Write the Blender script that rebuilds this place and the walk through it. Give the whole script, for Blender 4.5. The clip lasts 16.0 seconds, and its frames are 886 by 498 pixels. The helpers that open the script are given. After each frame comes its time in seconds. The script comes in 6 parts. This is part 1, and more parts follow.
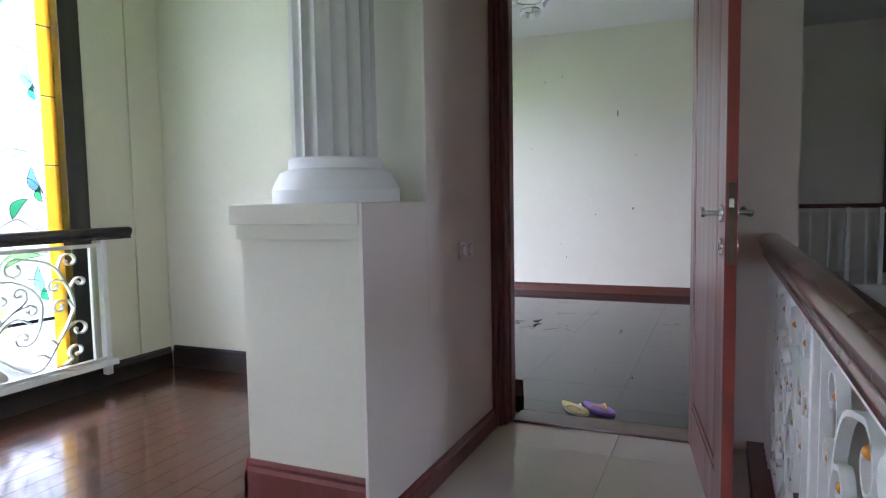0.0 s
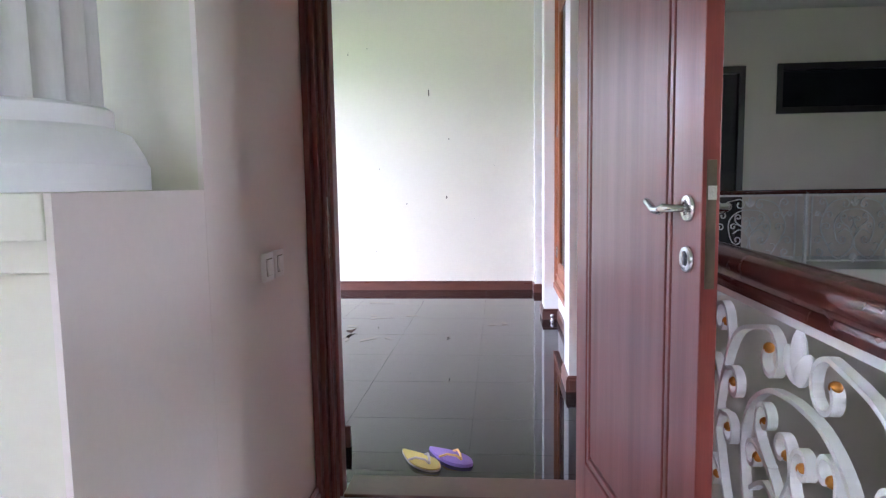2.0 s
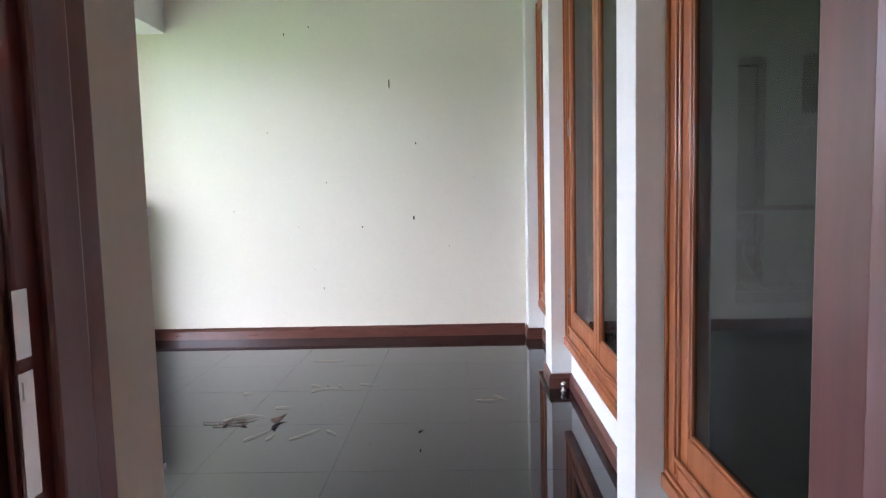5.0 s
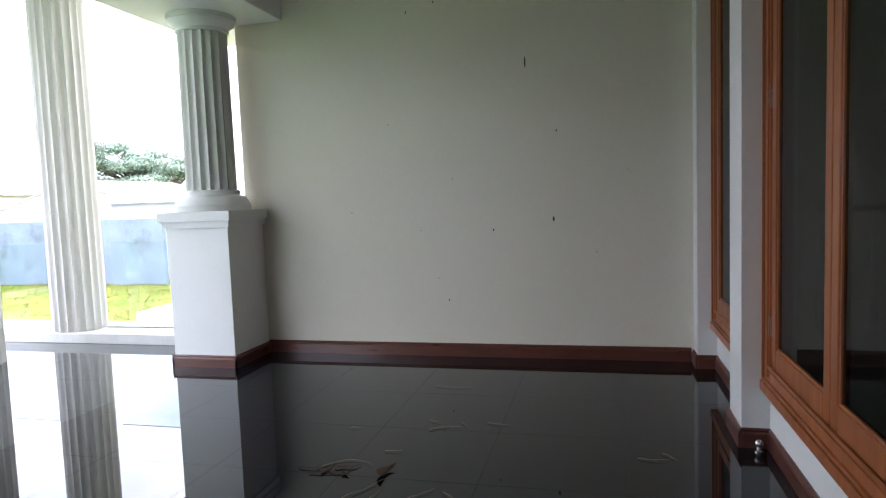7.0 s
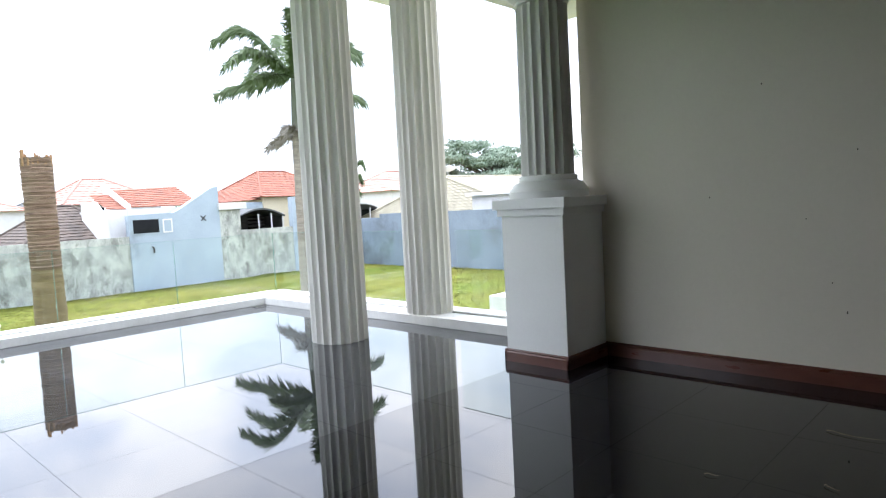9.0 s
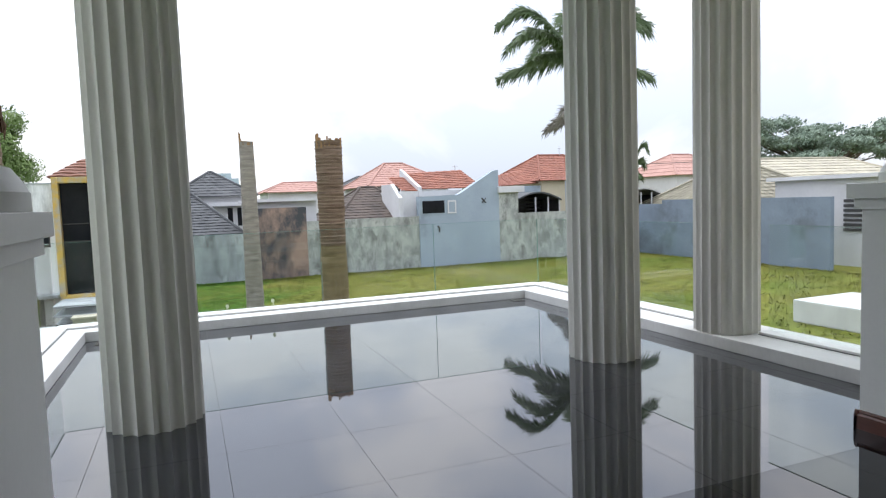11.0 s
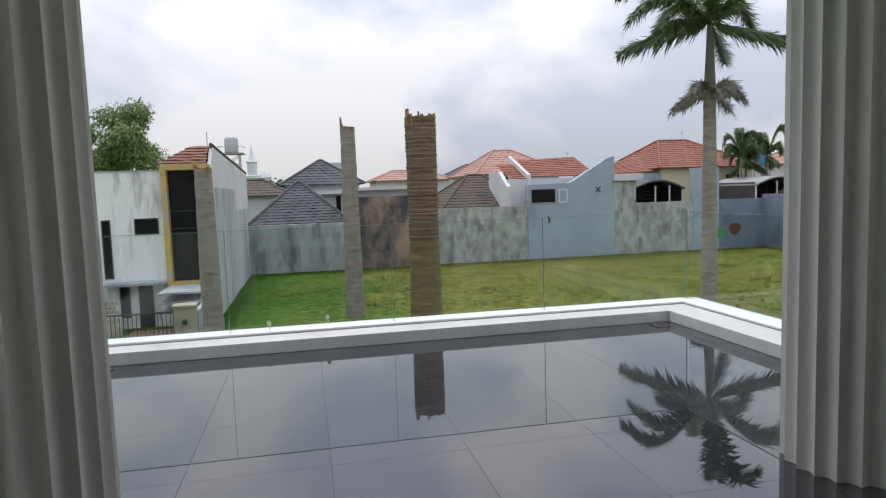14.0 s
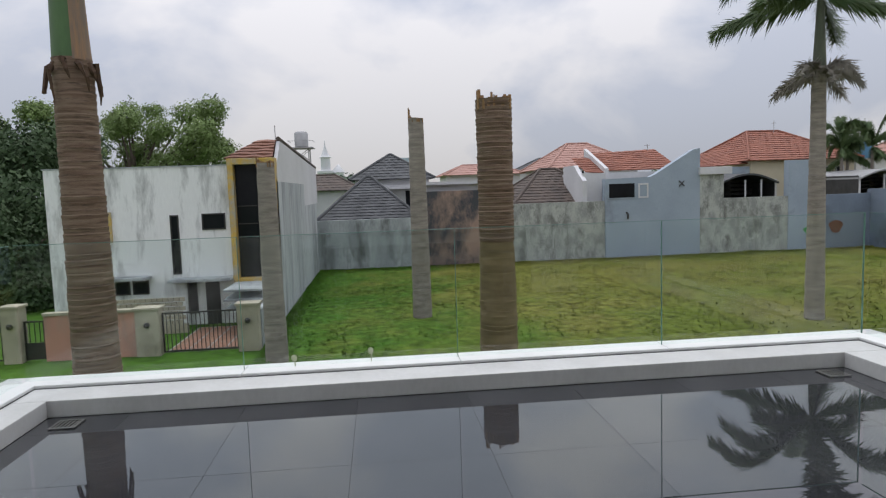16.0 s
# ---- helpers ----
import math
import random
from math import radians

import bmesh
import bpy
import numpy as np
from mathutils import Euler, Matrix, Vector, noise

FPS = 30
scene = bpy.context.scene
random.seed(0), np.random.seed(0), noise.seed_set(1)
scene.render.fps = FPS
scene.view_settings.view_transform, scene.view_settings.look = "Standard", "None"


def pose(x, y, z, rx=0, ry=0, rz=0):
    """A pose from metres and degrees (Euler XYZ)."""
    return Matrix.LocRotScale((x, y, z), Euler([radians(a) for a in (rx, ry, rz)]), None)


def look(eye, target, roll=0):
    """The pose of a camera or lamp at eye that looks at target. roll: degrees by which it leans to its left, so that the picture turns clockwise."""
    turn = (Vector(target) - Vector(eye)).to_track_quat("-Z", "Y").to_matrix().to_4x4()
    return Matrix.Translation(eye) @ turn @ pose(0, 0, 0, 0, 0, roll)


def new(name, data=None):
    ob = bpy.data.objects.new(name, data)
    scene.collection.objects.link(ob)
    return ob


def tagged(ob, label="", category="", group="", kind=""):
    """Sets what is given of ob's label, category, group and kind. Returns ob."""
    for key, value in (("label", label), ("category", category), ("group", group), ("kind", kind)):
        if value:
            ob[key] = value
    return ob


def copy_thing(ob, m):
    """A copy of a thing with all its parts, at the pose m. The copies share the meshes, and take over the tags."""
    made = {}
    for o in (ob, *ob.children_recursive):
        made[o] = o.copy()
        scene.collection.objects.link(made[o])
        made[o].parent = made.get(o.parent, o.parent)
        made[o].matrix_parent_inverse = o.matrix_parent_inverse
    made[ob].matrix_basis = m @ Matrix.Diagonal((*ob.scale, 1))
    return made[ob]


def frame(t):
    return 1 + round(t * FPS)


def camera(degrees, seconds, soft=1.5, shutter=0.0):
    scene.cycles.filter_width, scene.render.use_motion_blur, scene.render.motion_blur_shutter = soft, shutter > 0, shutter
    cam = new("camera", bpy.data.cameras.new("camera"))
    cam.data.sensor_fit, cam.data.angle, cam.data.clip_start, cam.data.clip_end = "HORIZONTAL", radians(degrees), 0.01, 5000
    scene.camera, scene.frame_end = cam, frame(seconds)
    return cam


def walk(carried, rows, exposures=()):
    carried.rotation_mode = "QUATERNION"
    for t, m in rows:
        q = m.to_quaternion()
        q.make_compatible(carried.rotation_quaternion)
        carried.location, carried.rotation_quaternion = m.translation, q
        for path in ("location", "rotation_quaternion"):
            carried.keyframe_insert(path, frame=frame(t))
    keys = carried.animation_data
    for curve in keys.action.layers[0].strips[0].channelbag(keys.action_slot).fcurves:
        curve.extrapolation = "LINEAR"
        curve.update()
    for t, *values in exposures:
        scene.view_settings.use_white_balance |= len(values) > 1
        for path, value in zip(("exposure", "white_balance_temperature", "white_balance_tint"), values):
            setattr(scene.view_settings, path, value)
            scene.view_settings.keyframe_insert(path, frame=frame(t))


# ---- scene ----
cam = camera(69.2, 16.0, soft=1.25)
PATH = [
    (0, (2.165, 0.787, 1.243), (1.375, 2.617, 1.089), -1.0),
    (0.5, (2.05, 0.924, 1.232), (1.508, 2.841, 1.056), -0.9),
    (1, (1.941, 1.18, 1.251), (1.549, 3.132, 1.061), -0.9),
    (1.5, (1.85, 1.442, 1.237), (1.592, 3.416, 1.042), -0.4),
    (2, (1.744, 1.733, 1.241), (1.572, 3.716, 1.04), -0.9),
    (2.5, (1.706, 2.062, 1.262), (1.574, 4.049, 1.079), -1.2),
    (3, (1.683, 2.357, 1.256), (1.576, 4.348, 1.098), -1.4),
    (3.5, (1.657, 2.67, 1.268), (1.6, 4.662, 1.105), -1.4),
    (5.8, (1.574, 3.829, 1.291), (1.494, 5.82, 1.123), -1.4),
    (6, (1.579, 3.937, 1.281), (1.467, 5.927, 1.122), -1.4),
    (6.5, (1.549, 4.122, 1.27), (1.301, 6.1, 1.112), -1.6),
    (7, (1.49, 4.276, 1.281), (1.013, 6.212, 1.122), -2.1),
    (7.5, (1.45, 4.387, 1.27), (0.698, 6.234, 1.117), -2.8),
    (8, (1.433, 4.56, 1.278), (0.397, 6.265, 1.139), -3.4),
    (8.5, (1.396, 4.677, 1.265), (0.172, 6.252, 1.12), -3.4),
    (9, (1.205, 4.885, 1.241), (-0.181, 6.32, 1.099), -3.1),
    (9.5, (1.004, 5.064, 1.228), (-0.567, 6.294, 1.085), -2.9),
    (10, (0.801, 5.305, 1.252), (-0.928, 6.299, 1.108), -2.8),
    (12.5, (-0.64, 6.003, 1.194), (-2.547, 6.584, 1.031), -1.9),
    (13, (-0.952, 6.163, 1.213), (-2.885, 6.647, 1.049), -2.3),
    (13.5, (-1.211, 6.261, 1.189), (-3.156, 6.698, 1.024), -1.9),
    (14, (-1.573, 6.355, 1.198), (-3.523, 6.766, 1.024), -1.9),
    (14.5, (-1.933, 6.469, 1.191), (-3.893, 6.822, 1.015), -2.0),
    (15, (-2.268, 6.506, 1.169), (-4.236, 6.816, 0.992), -1.8),
    (15.5, (-2.622, 6.523, 1.182), (-4.593, 6.801, 0.989), -1.6),
    (16, (-2.991, 6.579, 1.194), (-4.973, 6.774, 1.011), -1.9),
]
walk(cam, [(t, look(eye, target, roll)) for t, eye, target, roll in PATH],
     exposures=[(0, 3.4, 5500, 21), (0.5, 3.95, 5550, 22), (1.0, 4.15, 5550, 25), (2.5, 4.4, 5550, 26), (3.5, 4.4, 5550, 25), (5.8, 3.2, 5900, 17), (6.6, 2.55, 5900, 16), (8.0, 1.6, 6000, 13), (10.0, 1.05, 6050, 11), (12.3, -0.38, 6300, 12), (14.5, -0.36, 6300, 12), (16, -0.62, 6350, 13)])

# ---- light ----
world = bpy.data.worlds.new("sky")
scene.world = world
world.use_nodes = True
wt = world.node_tree
wt.nodes.clear()


def wnode(kind, **kw):
    n = wt.nodes.new(kind)
    for k, v in kw.items():
        n.inputs[k].default_value = v
    return n


w_out = wt.nodes.new("ShaderNodeOutputWorld")
w_bg = wnode("ShaderNodeBackground", Strength=1.0)
w_sky = wt.nodes.new("ShaderNodeTexSky")
w_sky.sky_type, w_sky.sun_disc = "NISHITA", False
w_sky.sun_elevation, w_sky.sun_rotation = radians(71), radians(-75)
w_scale = wt.nodes.new("ShaderNodeVectorMath")
w_scale.operation = "SCALE"
w_scale.inputs["Scale"].default_value = 0.1
w_co = wt.nodes.new("ShaderNodeTexCoord")
w_map = wt.nodes.new("ShaderNodeMapping")
w_map.inputs["Scale"].default_value = (1, 1, 1.7)
w_n = wnode("ShaderNodeTexNoise", Scale=2.7, Detail=7.0, Roughness=0.5, Distortion=0.3)
w_ramp = wt.nodes.new("ShaderNodeValToRGB")
w_ramp.color_ramp.elements[0].position, w_ramp.color_ramp.elements[0].color = 0.43, (0.62, 0.655, 0.73, 1)
w_ramp.color_ramp.elements[1].position, w_ramp.color_ramp.elements[1].color = 0.57, (0.92, 0.905, 0.895, 1)
w_mix = wt.nodes.new("ShaderNodeMixRGB")
w_mix.inputs[0].default_value = 0.9
# an overcast sky is about three times as bright overhead as at the horizon
w_sep = wt.nodes.new("ShaderNodeSeparateXYZ")
w_up = wt.nodes.new("ShaderNodeMapRange")
w_up.inputs["From Min"].default_value, w_up.inputs["From Max"].default_value = 0.0, 1.0
w_up.inputs["To Min"].default_value, w_up.inputs["To Max"].default_value = 1.0, 3.2
w_lift = wt.nodes.new("ShaderNodeVectorMath")
w_lift.operation = "SCALE"
for a, b in ((w_co.outputs["Generated"], w_map.inputs[0]), (w_map.outputs[0], w_n.inputs["Vector"]), (w_n.outputs[0], w_ramp.inputs[0]),
             (w_sky.outputs[0], w_scale.inputs[0]), (w_scale.outputs[0], w_mix.inputs[1]), (w_ramp.outputs[0], w_mix.inputs[2]),
             (w_mix.outputs[0], w_lift.inputs[0]), (w_co.outputs["Generated"], w_sep.inputs[0]), (w_sep.outputs["Z"], w_up.inputs[0]), (w_up.outputs[0], w_lift.inputs["Scale"]), (w_lift.outputs[0], w_bg.inputs[0]), (w_bg.outputs[0], w_out.inputs[0])):
    wt.links.new(a, b)

sun = new("sun", bpy.data.lights.new("sun", "SUN"))
sun.data.energy, sun.data.angle, sun.data.color = 1.5, radians(20), (1, 0.97, 0.92)
sun.matrix_world = look((0, 0, 0), (0.31, 0.09, -0.946))


def fill_lamp(name, eye, target, w, h, watts):
    """An added area lamp in place of sky light from unseen windows."""
    lamp = new(name, bpy.data.lights.new(name, "AREA"))
    lamp.data.shape, lamp.data.size, lamp.data.size_y, lamp.data.energy, lamp.data.color = "RECTANGLE", w, h, watts, (0.95, 0.97, 1.0)
    lamp.matrix_world = look(eye, target)
    return lamp


# two fill lamps, added to brighten the hall and the beige wall
fill_lamp("hall_window_light", (0.1, -2.96, 1.75), (0.6, 1.5, 1.3), 1.1, 1.4, 0.28)
fill_lamp("stair_window_light", (7.96, 2.2, 1.7), (1.0, 3.0, 1.2), 1.3, 1.3, 1.15)

# ---- materials ----


def material(name, base, rough=0.5, second=None, scale=3.0, fine=60.0, bump=0.1, metal=0.0, stretch=(1, 1, 1), ior=1.5, amount=1.0, coat=0.0, stains=None, stain_at=0.62, stain_scale=None, rvar=0.08):
    m = bpy.data.materials.new(name)
    m.use_nodes = True
    t = m.node_tree
    b = t.nodes["Principled BSDF"]
    b.inputs["Metallic"].default_value = metal
    b.inputs["IOR"].default_value = ior
    b.inputs["Coat Weight"].default_value = coat
    b.inputs["Coat Roughness"].default_value = 0.08
    second = second or tuple(c * 0.82 for c in base)
    co = t.nodes.new("ShaderNodeTexCoord")
    mp = t.nodes.new("ShaderNodeMapping")
    mp.inputs["Scale"].default_value = stretch
    t.links.new(co.outputs["Object"], mp.inputs[0])
    n1 = t.nodes.new("ShaderNodeTexNoise")
    n1.inputs["Scale"].default_value, n1.inputs["Detail"].default_value = scale, 6
    n2 = t.nodes.new("ShaderNodeTexNoise")
    n2.inputs["Scale"].default_value, n2.inputs["Detail"].default_value = fine, 3
    for n in (n1, n2):
        t.links.new(mp.outputs[0], n.inputs["Vector"])
    add = t.nodes.new("ShaderNodeMath")
    add.operation = "MULTIPLY_ADD"
    t.links.new(n2.outputs[0], add.inputs[0])
    add.inputs[1].default_value = 0.35
    t.links.new(n1.outputs[0], add.inputs[2])
    ramp = t.nodes.new("ShaderNodeValToRGB")
    mid = 0.67
    ramp.color_ramp.elements[0].position, ramp.color_ramp.elements[0].color = mid - 0.22 / amount, (*base, 1)
    ramp.color_ramp.elements[1].position, ramp.color_ramp.elements[1].color = mid + 0.22 / amount, (*second, 1)
    t.links.new(add.outputs[0], ramp.inputs[0])
    colour = ramp.outputs[0]
    if stains:
        n3 = t.nodes.new("ShaderNodeTexNoise")
        n3.inputs["Scale"].default_value, n3.inputs["Detail"].default_value, n3.inputs["Roughness"].default_value = stain_scale or scale * 0.6, 9, 0.68
        t.links.new(mp.outputs[0], n3.inputs["Vector"])
        r3 = t.nodes.new("ShaderNodeValToRGB")
        r3.color_ramp.elements[0].position, r3.color_ramp.elements[0].color = stain_at - 0.1, (0, 0, 0, 1)
        r3.color_ramp.elements[1].position, r3.color_ramp.elements[1].color = stain_at + 0.06, (1, 1, 1, 1)
        t.links.new(n3.outputs[0], r3.inputs[0])
        mix = t.nodes.new("ShaderNodeMixRGB")
        t.links.new(r3.outputs[0], mix.inputs[0])
        t.links.new(colour, mix.inputs[1])
        mix.inputs[2].default_value = (*stains, 1)
        colour = mix.outputs[0]
    t.links.new(colour, b.inputs["Base Color"])
    rr = t.nodes.new("ShaderNodeMapRange")
    rr.inputs["To Min"].default_value, rr.inputs["To Max"].default_value = max(0.0, rough - rvar), min(1.0, rough + rvar)
    t.links.new(n1.outputs[0], rr.inputs[0])
    t.links.new(rr.outputs[0], b.inputs["Roughness"])
    if bump:
        bp = t.nodes.new("ShaderNodeBump")
        bp.inputs["Strength"].default_value, bp.inputs["Distance"].default_value = bump, 0.01
        t.links.new(add.outputs[0], bp.inputs["Height"])
        t.links.new(bp.outputs[0], b.inputs["Normal"])
    return m


def random_tint(m, spread):
    """Brightness that differs from piece to piece."""
    t = m.node_tree
    b = t.nodes["Principled BSDF"]
    link = b.inputs["Base Color"].links[0]
    src = link.from_socket
    info = t.nodes.new("ShaderNodeObjectInfo")
    rg = t.nodes.new("ShaderNodeMapRange")
    rg.inputs["To Min"].default_value, rg.inputs["To Max"].default_value = 1 - spread, 1 + spread
    t.links.new(info.outputs["Random"], rg.inputs[0])
    hs = t.nodes.new("ShaderNodeHueSaturation")
    t.links.new(rg.outputs[0], hs.inputs["Value"])
    t.links.new(src, hs.inputs["Color"])
    t.links.new(hs.outputs[0], b.inputs["Base Color"])
    return m


def glass(name, tint, rough=0.0):
    m = bpy.data.materials.new(name)
    m.use_nodes = True
    t = m.node_tree
    t.nodes.clear()
    out = t.nodes.new("ShaderNodeOutputMaterial")
    tr = t.nodes.new("ShaderNodeBsdfTransparent")
    tr.inputs[0].default_value = (*tint, 1)
    gl = t.nodes.new("ShaderNodeBsdfGlossy")
    gl.inputs["Roughness"].default_value = rough
    lay_w = t.nodes.new("ShaderNodeLayerWeight")
    lay_w.inputs[0].default_value = 0.5
    pw = t.nodes.new("ShaderNodeMath")
    pw.operation, pw.inputs[1].default_value = "POWER", 5.0
    fr = t.nodes.new("ShaderNodeMath")
    fr.operation, fr.inputs[1].default_value, fr.inputs[2].default_value = "MULTIPLY_ADD", 0.7, 0.035
    t.links.new(lay_w.outputs["Facing"], pw.inputs[0])
    t.links.new(pw.outputs[0], fr.inputs[0])
    mx = t.nodes.new("ShaderNodeMixShader")
    t.links.new(fr.outputs[0], mx.inputs[0])
    t.links.new(tr.outputs[0], mx.inputs[1])
    t.links.new(gl.outputs[0], mx.inputs[2])
    t.links.new(mx.outputs[0], out.inputs[0])
    return m


def stained(name, colour):
    m = bpy.data.materials.new(name)
    m.use_nodes = True
    t = m.node_tree
    b = t.nodes["Principled BSDF"]
    n = t.nodes.new("ShaderNodeTexNoise")
    n.inputs["Scale"].default_value, n.inputs["Detail"].default_value = 9, 4
    r = t.nodes.new("ShaderNodeValToRGB")
    r.color_ramp.elements[0].color = (*colour, 1)
    r.color_ramp.elements[1].color = (*[min(1, c * 1.2 + 0.04) for c in colour], 1)
    t.links.new(n.outputs[0], r.inputs[0])
    t.links.new(r.outputs[0], b.inputs["Base Color"])
    b.inputs["Transmission Weight"].default_value = 0.75
    b.inputs["Roughness"].default_value = 0.35
    b.inputs["IOR"].default_value = 1.05
    return m


CREAM = material("cream_wall_paint", (0.69, 0.67, 0.55), 0.6, (0.64, 0.62, 0.50), 0.9, 45, 0.05)
BEIGE = material("pinkish_beige_wall_paint", (0.76, 0.695, 0.635), 0.55, (0.71, 0.65, 0.59), 0.9, 45, 0.05)
PORCH = material("off_white_porch_wall_paint", (0.735, 0.69, 0.59), 0.6, (0.685, 0.64, 0.54), 0.6, 40, 0.06, stains=(0.66, 0.62, 0.54), stain_at=0.68)
WHITE = material("white_paint", (0.80, 0.80, 0.79), 0.45, (0.74, 0.74, 0.73), 1.5, 50, 0.05)
WHITE_WORN = material("weathered_white_paint", (0.60, 0.60, 0.59), 0.5, (0.48, 0.48, 0.47), 2.2, 35, 0.12, stains=(0.50, 0.49, 0.46), stain_at=0.7, stretch=(1, 1, 0.5))
STONE = material("white_cast_column_stone", (0.64, 0.63, 0.605), 0.5, (0.54, 0.53, 0.505), 3.0, 90, 0.12, stretch=(1, 1, 0.35))
WOOD = material("red_brown_varnished_wood", (0.18, 0.049, 0.039), 0.36, (0.14, 0.038, 0.030), 2.5, 26, 0.025, stretch=(9, 9, 0.7), coat=0.15)
DOOR_WOOD = material("red_brown_varnished_door_wood", (0.285, 0.062, 0.045), 0.34, (0.19, 0.041, 0.030), 1.6, 22, 0.05, stretch=(9, 9, 0.5), coat=0.12, rvar=0.12)
WOOD_RAIL = material("dark_varnished_handrail_wood", (0.10, 0.026, 0.018), 0.25, (0.055, 0.014, 0.010), 2.5, 26, 0.05, stretch=(9, 0.7, 9), coat=0.4)
SKIRT = material("red_brown_skirting_wood", (0.125, 0.042, 0.028), 0.3, (0.085, 0.026, 0.018), 3, 30, 0.05, stretch=(1.2, 1.2, 6), coat=0.2)
TEAK = material("orange_teak_window_wood", (0.37, 0.12, 0.036), 0.38, (0.29, 0.086, 0.026), 2.0, 22, 0.03, stretch=(9, 9, 0.6), coat=0.15)
DARK_WOOD = material("near_black_stained_wood", (0.022, 0.014, 0.012), 0.35, (0.012, 0.008, 0.007), 3, 30, 0.05, stretch=(6, 6, 0.8))
BLACK_TILE = material("polished_black_granite_tile", (0.006, 0.006, 0.009), 0.012, (0.011, 0.011, 0.015), 4, 240, 0.0, ior=1.5, rvar=0.008)
random_tint(BLACK_TILE, 0.15)
# same granite; the sky's stronger reflection is put into lighter colour and IOR
SKY_TILE = material("sky_brightened_black_granite_tile", (0.020, 0.021, 0.025), 0.010, (0.038, 0.040, 0.045), 1.6, 90, 0.0, ior=1.82, rvar=0.008)
random_tint(SKY_TILE, 0.12)
GROUT_DARK = material("dark_tile_grout", (0.045, 0.045, 0.05), 0.6, (0.025, 0.025, 0.03), 8, 80, 0.1)
GROUT = material("grey_tile_grout", (0.30, 0.30, 0.30), 0.7, (0.22, 0.22, 0.22), 8, 80, 0.1)
CREAM_TILE = material("polished_cream_floor_tile", (0.70, 0.64, 0.59), 0.06, (0.65, 0.59, 0.54), 2.5, 60, 0.0)
PLANK = material("dark_brown_lacquered_floor_plank", (0.085, 0.030, 0.017), 0.2, (0.045, 0.016, 0.010), 2.5, 30, 0.05, stretch=(8, 0.8, 1), coat=0.3)
random_tint(PLANK, 0.25)
IRON = material("white_painted_iron", (0.78, 0.78, 0.76), 0.4, (0.70, 0.70, 0.68), 5, 60, 0.06)
GOLD = material("gold_painted_iron_ball", (0.62, 0.27, 0.05), 0.3, (0.5, 0.2, 0.03), 9, 60, 0.05, metal=0.7)
CHROME = material("brushed_chrome", (0.62, 0.61, 0.59), 0.22, (0.5, 0.49, 0.47), 9, 80, 0.03, metal=1.0)
BRASS = material("aged_brass_lock_plate", (0.2, 0.165, 0.11), 0.4, (0.14, 0.115, 0.08), 9, 80, 0.05, metal=0.8)
PLASTIC = material("ivory_switch_plastic", (0.80, 0.77, 0.73), 0.3, (0.68, 0.64, 0.60), 5, 60, 0.02)
BLACK_IRON = material("black_painted_iron", (0.02, 0.02, 0.022), 0.45, (0.04, 0.034, 0.03), 5, 60, 0.08)
# near-black colour that holds the darkness of unlit openings
DARK_VOID = material("darkness_of_unlit_openings", (0.05, 0.05, 0.05), 0.6, (0.03, 0.03, 0.03), 2, 30, 0.03)
SMOKED = material("black_reflective_window_glass", (0.010, 0.011, 0.014), 0.06, (0.016, 0.017, 0.02), 2, 30, 0.0, ior=1.2)
CLEAR = glass("clear_greenish_glass", (0.955, 0.985, 0.975))
PANE = glass("grey_tinted_window_glass", (0.30, 0.34, 0.345))
GLASS_EDGE = material("green_glass_edge", (0.16, 0.30, 0.26), 0.15, (0.12, 0.24, 0.2), 4, 40, 0.0)
CEIL = material("white_ceiling_paint", (0.78, 0.77, 0.74), 0.7, (0.73, 0.72, 0.69), 1, 40, 0.03)
CRYSTAL = material("crystal_bead", (0.85, 0.87, 0.9), 0.06, (0.8, 0.82, 0.85), 5, 40, 0.0)
STAIN = {k: stained("stained_glass_" + k, c) for k, c in (("white", (0.92, 0.95, 0.97)), ("amber", (0.95, 0.52, 0.02)), ("green", (0.08, 0.62, 0.30)), ("leaf", (0.45, 0.80, 0.32)), ("blue", (0.20, 0.58, 0.95)), ("sky", (0.45, 0.85, 0.95)), ("red", (0.92, 0.06, 0.16)), ("gold", (0.95, 0.74, 0.28)), ("grey", (0.66, 0.63, 0.58)), ("cream", (0.97, 0.95, 0.66)))}

LAWN = material("patchy_green_lawn", (0.104, 0.126, 0.020), 0.95, (0.154, 0.141, 0.034), 0.16, 7.0, 0.5, amount=1.7, stains=(0.19, 0.14, 0.06), stain_at=0.74, stain_scale=0.3)


